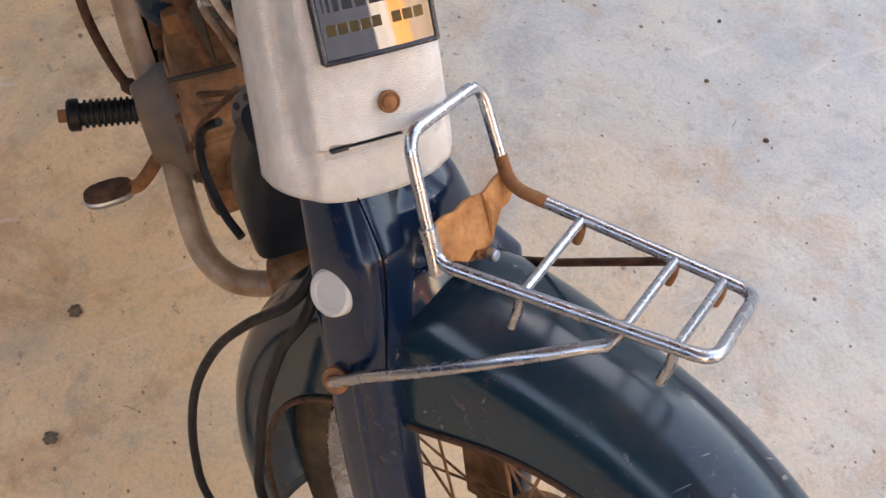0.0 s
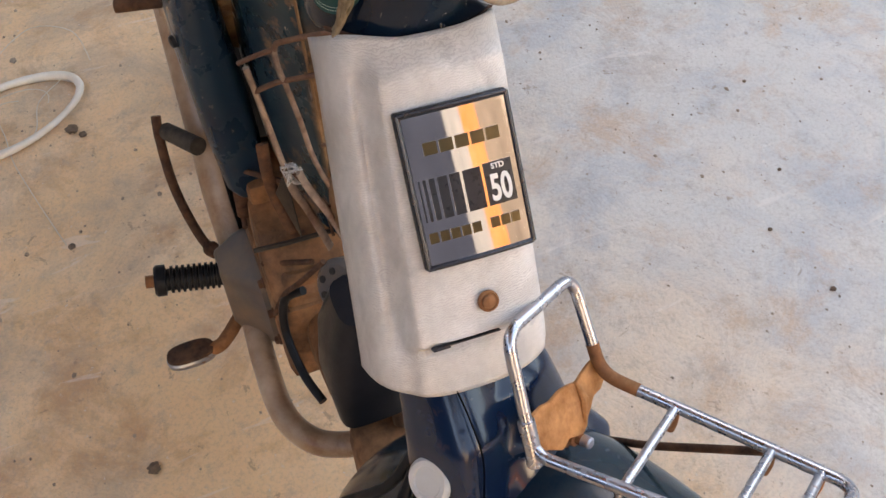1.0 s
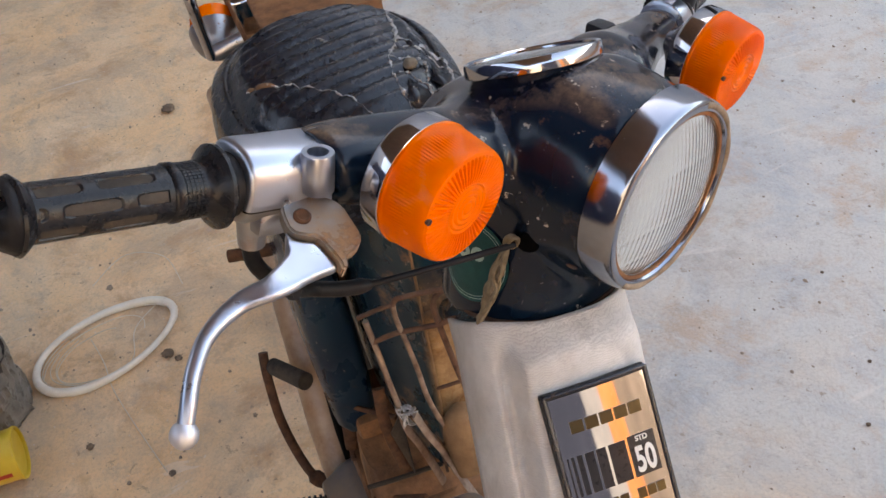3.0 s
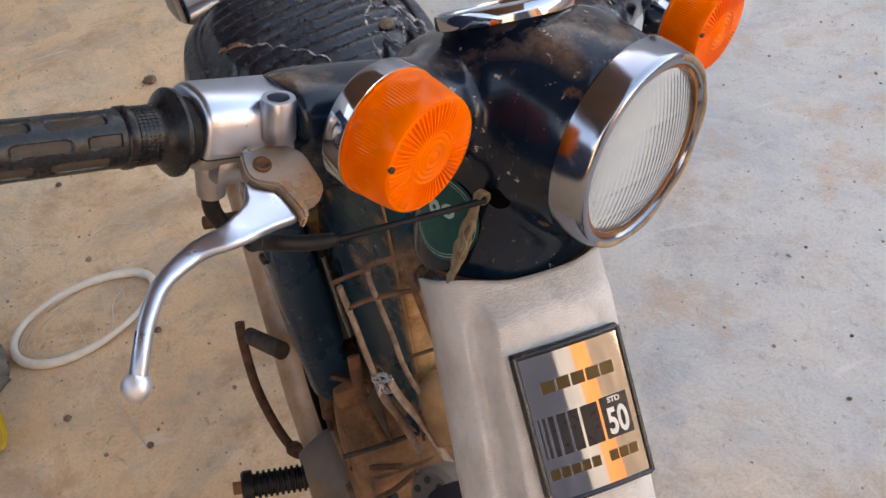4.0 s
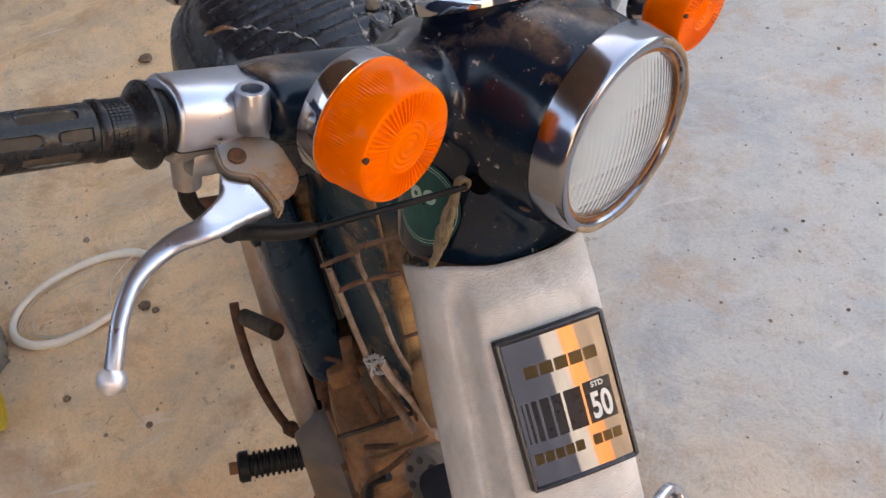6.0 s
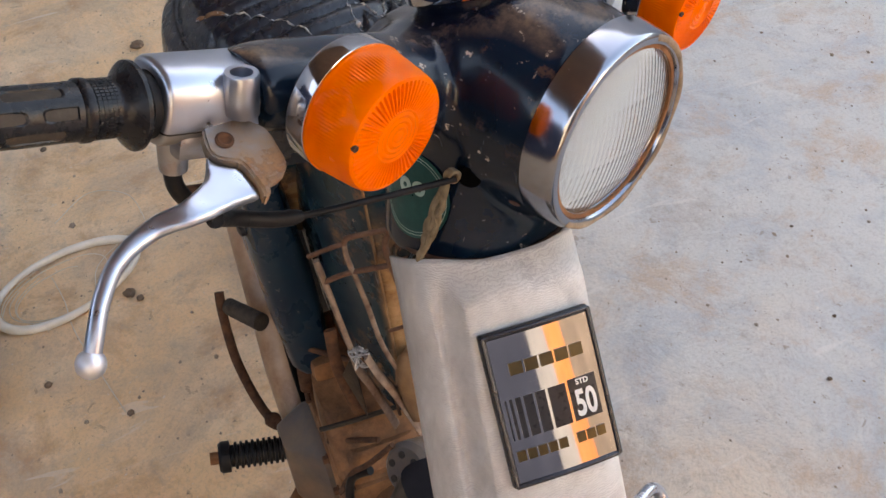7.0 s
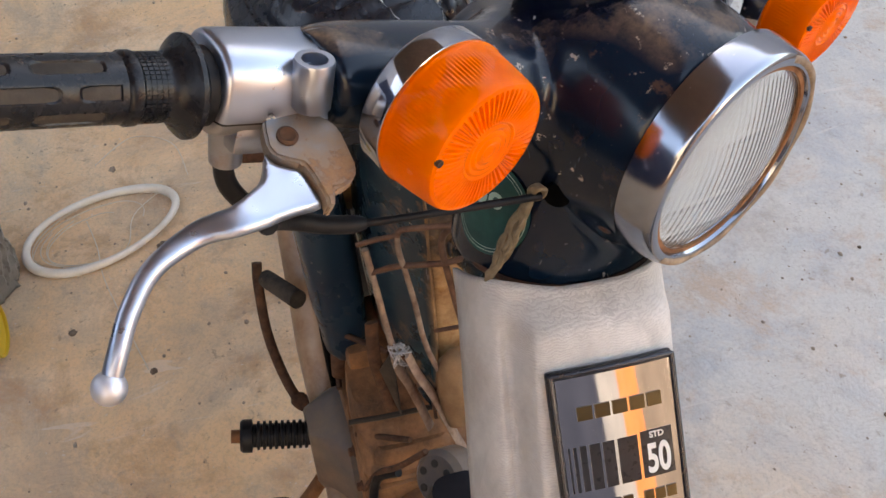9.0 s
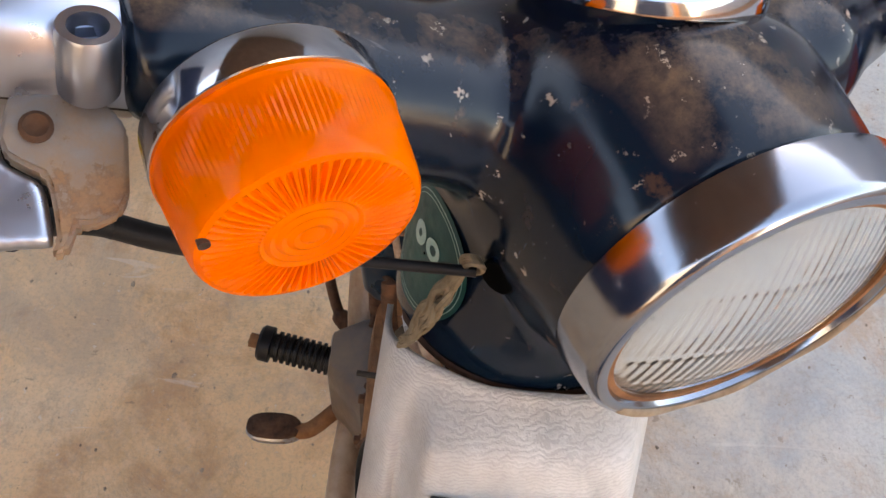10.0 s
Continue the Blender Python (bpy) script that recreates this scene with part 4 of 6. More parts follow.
part("cable_sleeve", sweep(cable[4:32], [0.0046] * 26 + [0.0040, 0.003], 12), RUBBER, moped, "thick rubber cable sleeve", m=STEER)
part("switch_lead", sweep(curve_through([(-0.159, -0.190, 0.898), (-0.161, -0.190, 0.880), (-0.158, -0.186, 0.868), (-0.155, -0.172, 0.853), (-0.147, -0.155, 0.847)], 8), 0.0046, 12), RUBBER, moped, "black cable elbow under the clamp", m=STEER)
part("cable_adjuster", rod((-0.159, -0.190, 0.908), (-0.160, -0.190, 0.886), 0.0082, 0.0072, 18), ALLOY_DIRTY, moped, "pale alloy cable adjuster", m=STEER)
hole_m = SHELL @ Matrix.Translation((-0.0812, -0.0541, 0.8656)) @ pose(0, 0, 0, 0, 3, -60)
# Black disc on the uncut skin paints the shade inside the hole.
part("cable_hole", lathe([(-0.004, 0.0068), (0.0002, 0.0068), (0.0006, 0.0062), (0.0005, 0.0056), (0.0004, 0.001)], 28), SHADE_BLACK, moped, "dark hole in the housing for the cable", m=hole_m)
# frayed string tied round the cable end
rng = random.Random(8)
knot = None
for k in range(4):
    c = HOLE + Vector((-0.004, -0.0065, 0.001))
    knot = sweep([c + Vector((0.0022 * math.cos(a) + 0.001 * k - 0.002, 0.0034 * math.sin(a), 0.0050 * math.cos(a + 0.6))) for a in (2 * math.pi * j / 16 for j in range(16))], 0.0012, 6, closed=True, bm=knot)
string = part("string", knot, STRING, moped, "frayed piece of string tied to the cable", m=SHELL)
for k in range(18):
    pts = []
    for i in range(7):
        f = i / 6
        w = 0.0042 * math.sin(math.pi * min(1.0, f * 1.05)) ** 0.8
        pts.append(HOLE + Vector((-0.005 - 0.010 * f + rng.uniform(-1, 1) * w, -0.0085 - 0.0085 * f + rng.uniform(-1, 1) * w * 0.5, 0.002 - 0.066 * f + (0.012 * rng.random() if i == 6 else 0.0))))
    part("strand", sweep(curve_through(pts, 4), [0.0010] * 19 + [0.0009, 0.0008, 0.0007, 0.0006, 0.0005, 0.0004], 5), STRING, string, m=SHELL)


def on_housing(a, z, lift):
    """A point on the neck of the housing, a degrees round from its front towards its right side."""
    c, u, v, hx, hy, p = NECK(z)
    s, k = math.sin(radians(a)), math.cos(radians(a))
    return Vector(c) + u * (hx + lift) * math.copysign(abs(k) ** (2 / p), k) - v * (hy + lift) * math.copysign(abs(s) ** (2 / p), s)


ST_A, ST_Z = 91.0, 0.8385


def sticker_disc(r, lift, hole=0.0, at=(0.0, 0.0)):
    bm, rows = bmesh.new(), []
    for i in range(7):
        rr = hole + (r - hole) * i / 6
        rows.append([bm.verts.new(on_housing(ST_A + math.degrees((at[0] + rr * math.cos(t)) / 0.056), ST_Z + at[1] + rr * 1.18 * math.sin(t), lift)) for t in (2 * math.pi * j / 40 for j in range(40))])
    for a, b in zip(rows, rows[1:]):
        for j in range(40):
            bm.faces.new((a[j], a[(j + 1) % 40], b[(j + 1) % 40], b[j]))
    return bm


sticker = part("sticker", sticker_disc(0.0235, 0.0010, hole=0.0005), GREEN, moped, "round green sticker on the housing, scuffed", m=SHELL)
part("sticker_ring", sticker_disc(0.0218, 0.0013, hole=0.0214), STICKER_PRINT, sticker, m=SHELL)
part("sticker_ring", sticker_disc(0.0202, 0.0013, hole=0.0199), STICKER_PRINT, sticker, m=SHELL)
for at, r0, r1 in (((-0.0035, 0.006), 0.0040, 0.0018), ((0.0055, 0.005), 0.0043, 0.0014)):
    part("print_mark", sticker_disc(r0, 0.0013, hole=r1, at=at), STICKER_PRINT, sticker, "worn pale printed mark", m=SHELL)
# left-hand controls, seen beyond the housing
bm = lathe([(0.000, 0.0165), (0.002, 0.0192), (0.022, 0.0195), (0.026, 0.018)], 32)
lathe([(0.0, 0.0060), (0.0265, 0.0058), (0.0270, 0.004)], 20, Matrix.Translation((0.012, 0, 0)) @ pose(0, 0, 0, 0, -90, 0), bm)
switch = part("lever_clamp", bm, ALLOY, moped, "pale alloy lever clamp with a stud", m=FAR_SIDE @ along((-0.153, 0.172, 0.9195), (-0.156, 0.190, 0.921)))
part("switch_lever", block((-0.185, 0.116, 0.911), (-0.168, 0.134, 0.926), 0.003), BLACK, switch, "black switch stub", m=FAR_SIDE)
part("mirror_stem", sweep(curve_through([(-0.150, 0.196, 0.925), (-0.148, 0.198, 0.950), (-0.138, 0.208, 1.000), (-0.130, 0.225, 1.060)], 6), 0.0090, 14), BLACK, moped, "black mirror stem", m=FAR_SIDE)

# ---------------------------------------------------------------- fork, mudguard, wheel
AXLE = Vector((0.238, YS, 0.275))
FD = Vector((math.cos(RAKE), 0, math.sin(RAKE)))


def slab(c, half_fore, half_y, power=3.2, n=28):
    return oval(c, FD, Y, half_fore, half_y, power, n)


bm = bmesh.new()
for s in (-1, 1):
    wide, lift = (1.0, 0.0) if s < 0 else (0.52, -0.02)
    loft([slab((-0.070, YS + s * 0.022 * wide, 0.665 + lift), 0.030, 0.022 * wide), slab((-0.006, YS + s * 0.038 * wide, 0.605 + lift), 0.029, 0.027 * wide), slab((0.034, YS + s * 0.055 * wide, 0.560 + lift), 0.034, 0.026 * wide),
          slab((0.060, YS + s * 0.063, 0.490), 0.034, 0.022), slab((0.096, YS + s * 0.066, 0.390), 0.033, 0.020), slab((0.135, YS + s * 0.067, 0.285), 0.031, 0.019), slab((0.165, YS + s * 0.067, 0.205), 0.026, 0.017)], bm)
loft([oval((-0.100, YS, 0.700), X, Y, 0.034, 0.036, 2.3), oval((-0.054, YS - 0.004, 0.640), X, Y, 0.036, 0.040, 2.5), oval((-0.012, YS - 0.008, 0.596), X, Y, 0.036, 0.040, 2.6), oval((0.030, YS - 0.006, 0.555), X, Y, 0.056, 0.043, 2.6)], bm)
loft([oval((-0.016, YS - 0.008, 0.606), FD, Y, 0.020, 0.036, 2.4), oval((0.022, YS - 0.008, 0.574), FD, Y, 0.036, 0.045, 2.4), oval((0.056, YS - 0.004, 0.536), FD, Y, 0.026, 0.052, 2.2), oval((0.085, YS, 0.516), FD, Y, 0.018, 0.048, 2.2)], bm)
fork = part("front_fork", bm, FORK_PAINT, moped, "dark blue pressed-steel front fork", m=STEER)
blend(fork, 0.0035, 4)
# dark seams where the pressings meet
for pts in ([(0.018, -0.0640, 0.6230), (0.034, -0.0668, 0.6093), (0.049, -0.0684, 0.5962), (0.0674, -0.0709, 0.5750), (0.0791, -0.0737, 0.5378), (0.0924, -0.0788, 0.4923)],):
    line = curve_through(pts, 8)
    part("seam", sweep(line, [0.0003] + [0.0007] * (len(line) - 2) + [0.0003], 6), SHADE_BLACK, fork, "dark seam between pressings", m=STEER)
# the raised rib down the right leg
path = curve_through([(0.010, YS - 0.060, 0.590), (0.052, YS - 0.074, 0.520), (0.086, YS - 0.080, 0.440), (0.125, YS - 0.083, 0.330)], 6)
part("leg_rib", sweep(path, [0.004 + 0.004 * math.sin(math.pi * i / 18) for i in range(19)], 10), FORK_PAINT, fork, m=STEER)



def guard_section(a):
    """Outer radius, depth of the valance and half width of the guard at angle a round the wheel."""
    d = math.degrees(a)
    back, mid = step_up(d, 110, 200), step_up(d, 95, 125)
    top = 0.286 + 0.020 * mid + 0.032 * back
    depth = 0.052 + 0.022 * mid + 0.030 * math.exp(-((d - 125) / 40) ** 2) - 0.030 * step_up(-d, -40, -4)
    half = 0.054 + 0.010 * math.exp(-((d - 130) / 28) ** 2) + 0.008 * back
    return top, depth, half


def mudguard():
    """A deep valanced guard round the wheel, flared where it meets the fork."""
    bm, grid = bmesh.new(), []
    nl, nc = 96, 30
    for i in range(nl + 1):
        a = radians(4 + 214 * i / nl)
        top, depth, half = guard_section(a)
        line = []
        for j in range(nc + 1):
            t = -1 + 2 * j / nc
            if abs(t) < 0.55:
                b = t / 0.55 * math.pi / 2
                y, r = half * 0.96 * math.sin(b), top - 0.042 * (1 - math.cos(b))
            else:
                k = (abs(t) - 0.55) / 0.45
                y, r = math.copysign(half * (0.96 + 0.05 * k), t), top - 0.042 - (depth - 0.042) * k
            line.append(bm.verts.new((AXLE.x + r * math.cos(a), YS + y, AXLE.z + r * math.sin(a))))
        grid.append(line)
    for a, b in zip(grid, grid[1:]):
        for j in range(nc):
            bm.faces.new((a[j], a[j + 1], b[j + 1], b[j]))
    return bm


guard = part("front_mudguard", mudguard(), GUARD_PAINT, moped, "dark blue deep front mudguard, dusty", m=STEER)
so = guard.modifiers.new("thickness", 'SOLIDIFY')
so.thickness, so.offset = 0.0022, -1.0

for s in (-1, 1):
    edge = []
    for i in range(97):
        a = radians(4 + 214 * i / 96)
        top, depth, half = guard_section(a)
        edge.append((AXLE.x + (top - depth) * math.cos(a), YS + s * half * 1.01, AXLE.z + (top - depth) * math.sin(a)))
    part("guard_lip", sweep(edge, 0.0026, 8), DARK_RUST, guard, "rusty rolled lower edge", m=STEER)

wheel_m = STEER @ Matrix.Translation(AXLE) @ pose(0, 0, 0, 0, 0, 90)
wheel = part("front_wheel", lathe([(-0.018, 0.222), (-0.026, 0.232), (-0.030, 0.246), (-0.027, 0.262), (-0.016, 0.272), (0.0, 0.275), (0.016, 0.272), (0.027, 0.262), (0.030, 0.246), (0.026, 0.232), (0.018, 0.222), (-0.018, 0.222)], 96, caps=False),
             DUSTY_TYRE, moped, "spoked front wheel with a worn dusty tyre", m=wheel_m)
part("rim", lathe([(-0.021, 0.229), (-0.0225, 0.224), (-0.018, 0.216), (-0.008, 0.210), (0.008, 0.210), (0.018, 0.216), (0.0225, 0.224), (0.021, 0.229), (-0.021, 0.229)], 96, caps=False), RACKMETAL, wheel, "dull chrome rim with rust", m=wheel_m)
part("hub", lathe([(-0.048, 0.014), (-0.046, 0.052), (-0.040, 0.060), (-0.034, 0.062), (0.034, 0.062), (0.040, 0.060), (0.046, 0.052), (0.048, 0.014)], 48), RUSTY, wheel, "rust-brown brake hub", m=wheel_m)
for k in range(36):
    a = 2 * math.pi * k / 36
    b = a + (0.42 if (k // 2) % 2 else -0.42)
    x = 0.034 if k % 2 else -0.034
    part("spoke", rod((x, 0.058 * math.cos(b), 0.058 * math.sin(b)), (x * 0.1, 0.212 * math.cos(a), 0.212 * math.sin(a)), 0.0014, seg=6), RUSTY, wheel, m=wheel_m)
for s in (-1, 1):
    part("suspension_link", block((0.150, YS + s * 0.067 - 0.010, 0.190), (0.290, YS + s * 0.067 + 0.010, 0.225), 0.008, m=Matrix.Translation((0.165, 0, 0.205)) @ pose(0, 0, 0, 0, -24, 0) @ Matrix.Translation((-0.165, 0, -0.205))), GREASY, wheel, m=STEER)

part("inner_plate", block((-0.026, 0.0, -0.110), (0.026, 0.004, 0.090), 0.002, m=Matrix.Translation((0.118, YS + 0.042, 0.340)) @ pose(0, 0, 0, 0, -21, 0)), RUSTY, fork, "rusted inner side of the fork leg", m=STEER)
refl_m = STEER @ Matrix.Translation((0.0420, -0.0800, 0.5350)) @ pose(0, 0, 0, 0, -24, -90) @ Matrix.Scale(0.93, 4)
part("reflector", lathe([(-0.006, 0.0165), (0.004, 0.0180), (0.010, 0.0177), (0.0125, 0.0155), (0.0125, 0.0122), (0.0112, 0.0112), (0.0116, 0.002)], 40), WHITE_LENS, moped, "round white reflector on the fork leg", m=refl_m)

# ---------------------------------------------------------------- front rack
loop = bent([(0.0931, -0.0545, 0.590), (0.0478, -0.0474, 0.660), (0.0406, 0.0302, 0.656), (0.0847, 0.0285, 0.597), (0.2539, 0.0464, 0.630), (0.2638, -0.0356, 0.650)], 0.014, 6, closed=True)
rack = part("front_rack", sweep(loop, 0.0042, 14, closed=True), RACKMETAL, moped, "worn chrome wire front rack with rust", m=STEER)
for a, b in (((0.1387, 0.0342, 0.6075), (0.1520, -0.0482, 0.6107)), ((0.2027, 0.0410, 0.6200), (0.2134, -0.0413, 0.6323)), ((0.2337, 0.0443, 0.6261), (0.2431, -0.0379, 0.6427))):
    part("rung", rod(a, b, 0.0032, seg=12), RACKMETAL, rack, m=STEER)
for p in ((0.1387, 0.0342, 0.6065), (0.1510, -0.0482, 0.6100), (0.2027, 0.0410, 0.6190), (0.2337, 0.0443, 0.6251), (0.2431, -0.0379, 0.6417)):
    v = Vector(p)
    part("peg", sweep([v, v + Vector((0.002, 0, -0.012)), v + Vector((0.002, 0, -0.030 if p[1] < 0 else -0.020))], 0.0034, 10), RACKMETAL if p[1] < 0 else RUSTY, rack, "rusty stub under the rail", m=STEER)
# rusted bracket between rack and fork head
rng = random.Random(14)
outline = [(-0.034, -0.014), (-0.028, 0.008), (-0.018, 0.011), (-0.009, 0.008), (0.002, 0.010), (0.012, 0.0085), (0.020, 0.0075), (0.030, 0.011), (0.043, 0.012), (0.0475, -0.003), (0.040, -0.011), (0.032, -0.0115), (0.026, -0.017), (0.0215, -0.020), (0.016, -0.026), (0.009, -0.029), (-0.002, -0.025), (-0.011, -0.027), (-0.022, -0.021)]
outline = [(y + rng.uniform(-0.0012, 0.0012), v + rng.uniform(-0.0012, 0.0012)) for y, v in outline]
brk_m = Matrix.Translation((0.080, -0.012, 0.592)) @ Matrix((Vector((0, 1, 0)), Vector((-0.5736, 0, 0.8192)), Vector((0.8192, 0, 0.5736)))).transposed().to_4x4()
brk = part("rack_bracket", plate(outline, 0.0030, brk_m, 0.0006), RUST_SHEET, rack, "badly rusted sheet bracket", m=STEER)
part("bracket_fold", sweep([brk_m @ Vector(p) for p in ((0.018, 0.008, 0.003), (0.020, -0.006, 0.0045), (0.016, -0.022, 0.003))], [0.0015, 0.0032, 0.0015], 8), RUST_SHEET, brk, m=STEER)
part("rack_socket", sweep([(0.0960, -0.0545, 0.583), (0.0931, -0.0545, 0.590), (0.0800, -0.0525, 0.610)], 0.0058, 12), RACKMETAL, rack, "thicker end of the rail", m=STEER)
part("rusted_bend", sweep([loop[20].lerp(loop[21], 0.8)] + loop[21:28] + [loop[27].lerp(loop[28], 0.10)], 0.0047, 12), RUSTY, rack, "rusted bend of the rail", m=STEER)
part("bracket_bolt", lathe([(-0.004, 0.0100), (0.001, 0.0100), (0.0015, 0.0070), (0.007, 0.0068), (0.008, 0.0045), (0.014, 0.004)], 6), RUSTY, rack, "rusted bolt head", m=STEER @ Matrix.Translation((0.090, -0.004, 0.564)) @ pose(0, 0, 0, 0, -20, 0))
part("bolt_tip", lathe([(0.012, 0.0043), (0.018, 0.0042), (0.019, 0.003)], 14), ALLOY, rack, m=STEER @ Matrix.Translation((0.090, -0.004, 0.564)) @ pose(0, 0, 0, 0, -20, 0))
# stays from the fork legs to the rails
part("stay", sweep([(0.062, -0.097, 0.464), (0.090, -0.097, 0.503), (0.124, -0.093, 0.542), (0.158, -0.085, 0.580), (0.190, -0.065, 0.607), (0.211, -0.046, 0.619), (0.2134, -0.0413, 0.632)], 0.0040, 12), RACKMETAL, rack, "thin chrome stay with rusty ends", m=STEER)
part("stay_eye", lathe([(-0.002, 0.010), (0.003, 0.010), (0.004, 0.006), (0.008, 0.005)], 16), RUSTY, rack, "rusted eye and bolt", m=STEER @ Matrix.Translation((0.062, -0.092, 0.463)) @ pose(0, 0, 0, 0, -25, -75))
part("stay", sweep([(0.056, 0.082, 0.448), (0.075, 0.060, 0.490), (0.130, 0.046, 0.546), (0.2027, 0.041, 0.618)], 0.0030, 12), DARK_RUST, rack, "dark rusted stay", m=STEER)

# control cables down the right side of the fork
part("speedometer_cable", sweep(curve_through([(0.012, -0.060, 0.545), (0.006, -0.080, 0.490), (-0.034, -0.086, 0.425), (-0.068, -0.088, 0.355), (-0.090, -0.090, 0.266), (-0.089, -0.090, 0.167), (-0.060, -0.090, 0.100), (0.050, -0.085, 0.060), (0.160, -0.080, 0.150)], 8), 0.0042, 10), RUBBER, moped, "black speedometer cable", m=STEER)
part("front_brake_cable", sweep(curve_through([(0.012, -0.060, 0.530), (0.022, -0.086, 0.490), (0.004, -0.088, 0.432), (-0.006, -0.090, 0.347), (-0.005, -0.090, 0.275), (0.003, -0.090, 0.205), (0.060, -0.088, 0.140), (0.180, -0.080, 0.200)], 8), 0.0046, 10), RUBBER, moped, "black front brake cable", m=STEER)

# ---------------------------------------------------------------- frame and body behind the cover
bm = bmesh.new()
loft([oval((-0.080, 0.010, 0.740), Vector((0.55, 0, 0.83)), Y, 0.030, 0.028, 2.6), oval((-0.200, 0.022, 0.650), Vector((0.55, 0, 0.83)), Y, 0.030, 0.026, 2.6), oval((-0.370, 0.020, 0.560), Vector((0.55, 0, 0.83)), Y, 0.034, 0.028, 2.6)], bm)
# upright spine with a pressed ridge facing forwards
rings = []
for z, k in ((0.735, 0.90), (0.66, 0.96), (0.58, 1.0), (0.50, 1.0), (0.43, 0.96), (0.36, 0.90)):
    x = -0.340 + 0.010 * (0.58 - z) / 0.15
    corners = [(x - 0.006, 0.052), (x + 0.001, 0.012), (x + 0.004, -0.014), (x, -0.0225), (x - 0.012, -0.030), (x - 0.070, -0.058 * k), (x - 0.150, -0.064 * k), (x - 0.240, -0.060 * k), (x - 0.240, 0.056)]
    rings.append([Vector((px, py, z)) for px, py in corners])
loft(rings, bm)
loft([oval(c, Vector((0.35, 0, 0.93)), Y, a, b, 3.5, 36) for c, a, b in (((-0.480, -0.022, 0.560), 0.080, 0.060), ((-0.600, -0.024, 0.560), 0.090, 0.075), ((-0.800, -0.028, 0.570), 0.090, 0.080))], bm)
frame_body = part("frame", bm, OLD_PAINT, moped, "dark blue pressed-steel frame, dusty and chipped")
# Paler bead follows the ridge.
part("frame_ridge", sweep([(-0.3475, -0.0235, 0.730), (-0.3375, -0.0235, 0.580), (-0.3280, -0.0235, 0.430)], 0.0015, 8), DUSTED, frame_body, "tan bead along the ridge of the frame")
bm = bmesh.new()
loft([oval((-0.470, -0.092, 0.348), X, Y, 0.036, 0.018, 5.0, 36), oval((-0.478, -0.095, 0.362), X, Y, 0.046, 0.024, 5.0, 36), oval((-0.495, -0.096, 0.420), X, Y, 0.060, 0.028, 4.5, 36), oval((-0.512, -0.0985, 0.490), X, Y, 0.074, 0.029, 4.5, 36), oval((-0.525, -0.100, 0.558), X, Y, 0.083, 0.026, 4.5, 36), oval((-0.535, -0.098, 0.620), X, Y, 0.085, 0.021, 4.0, 36), oval((-0.545, -0.095, 0.660), X, Y, 0.080, 0.015, 4.0, 36)], bm)
side = part("side_cover", bm, SIDE_PAINT, moped, "dark blue side cover narrowing downwards")
# Raised black stud stands for the small dark hole in the cover.
part("side_hole", lathe([(0, 0.007), (0.004, 0.006), (0.005, 0.003)], 14), BLACK, side, m=Matrix.Translation((-0.470, -0.1265, 0.548)) @ pose(0, 0, 0, 0, 0, -75))

# seat, torn at its front corner
SEAT_C, SEAT_X, SEAT_Y = Vector((-0.492, -0.030)), 0.122, 0.113


def seat_top(x, y):
    """Height of the seat's upper skin with its cross rolls."""
    e = (abs((x - SEAT_C.x) / SEAT_X) ** 2.6 + abs((y - SEAT_C.y) / SEAT_Y) ** 2.6) ** (1 / 2.6)
    z = 0.788 - 0.030 * e ** 4 - 0.10 * abs(y - SEAT_C.y) ** 1.6 + 0.05 * (SEAT_C.x - x)
    inner = step_up(0.80 - e, 0.0, 0.10)
    return z + 0.0062 * inner * abs(math.cos(math.pi * (x + 0.20 * y) / 0.0168)) ** 0.45 - 0.0046 * math.exp(-((e - 0.84) / 0.025) ** 2)


bm, rings = bmesh.new(), []
for i in range(1, 67):
    e = min(1.0, i / 60)
    ring = []
    for j in range(112):
        t = 2 * math.pi * j / 112
        k, s = math.cos(t), math.sin(t)
        x = SEAT_C.x + SEAT_X * e * math.copysign(abs(k) ** (2 / 2.6), k)
        y = SEAT_C.y + SEAT_Y * e * math.copysign(abs(s) ** (2 / 2.6), s)
        over = max(0, i - 60) / 6
        z = seat_top(x, y) - 0.070 * over ** 1.1
        ring.append(Vector((x + 0.006 * k * math.sin(math.pi * over), y + 0.006 * s * math.sin(math.pi * over), z)))
    rings.append(ring)
seat = part("seat", loft(rings, bm), VINYL, moped, "black ribbed vinyl seat, cracked and torn")
part("seat_base", block((-0.600, -0.130, 0.655), (-0.400, 0.070, 0.705), 0.02), BLACK, seat, "dark seat base")
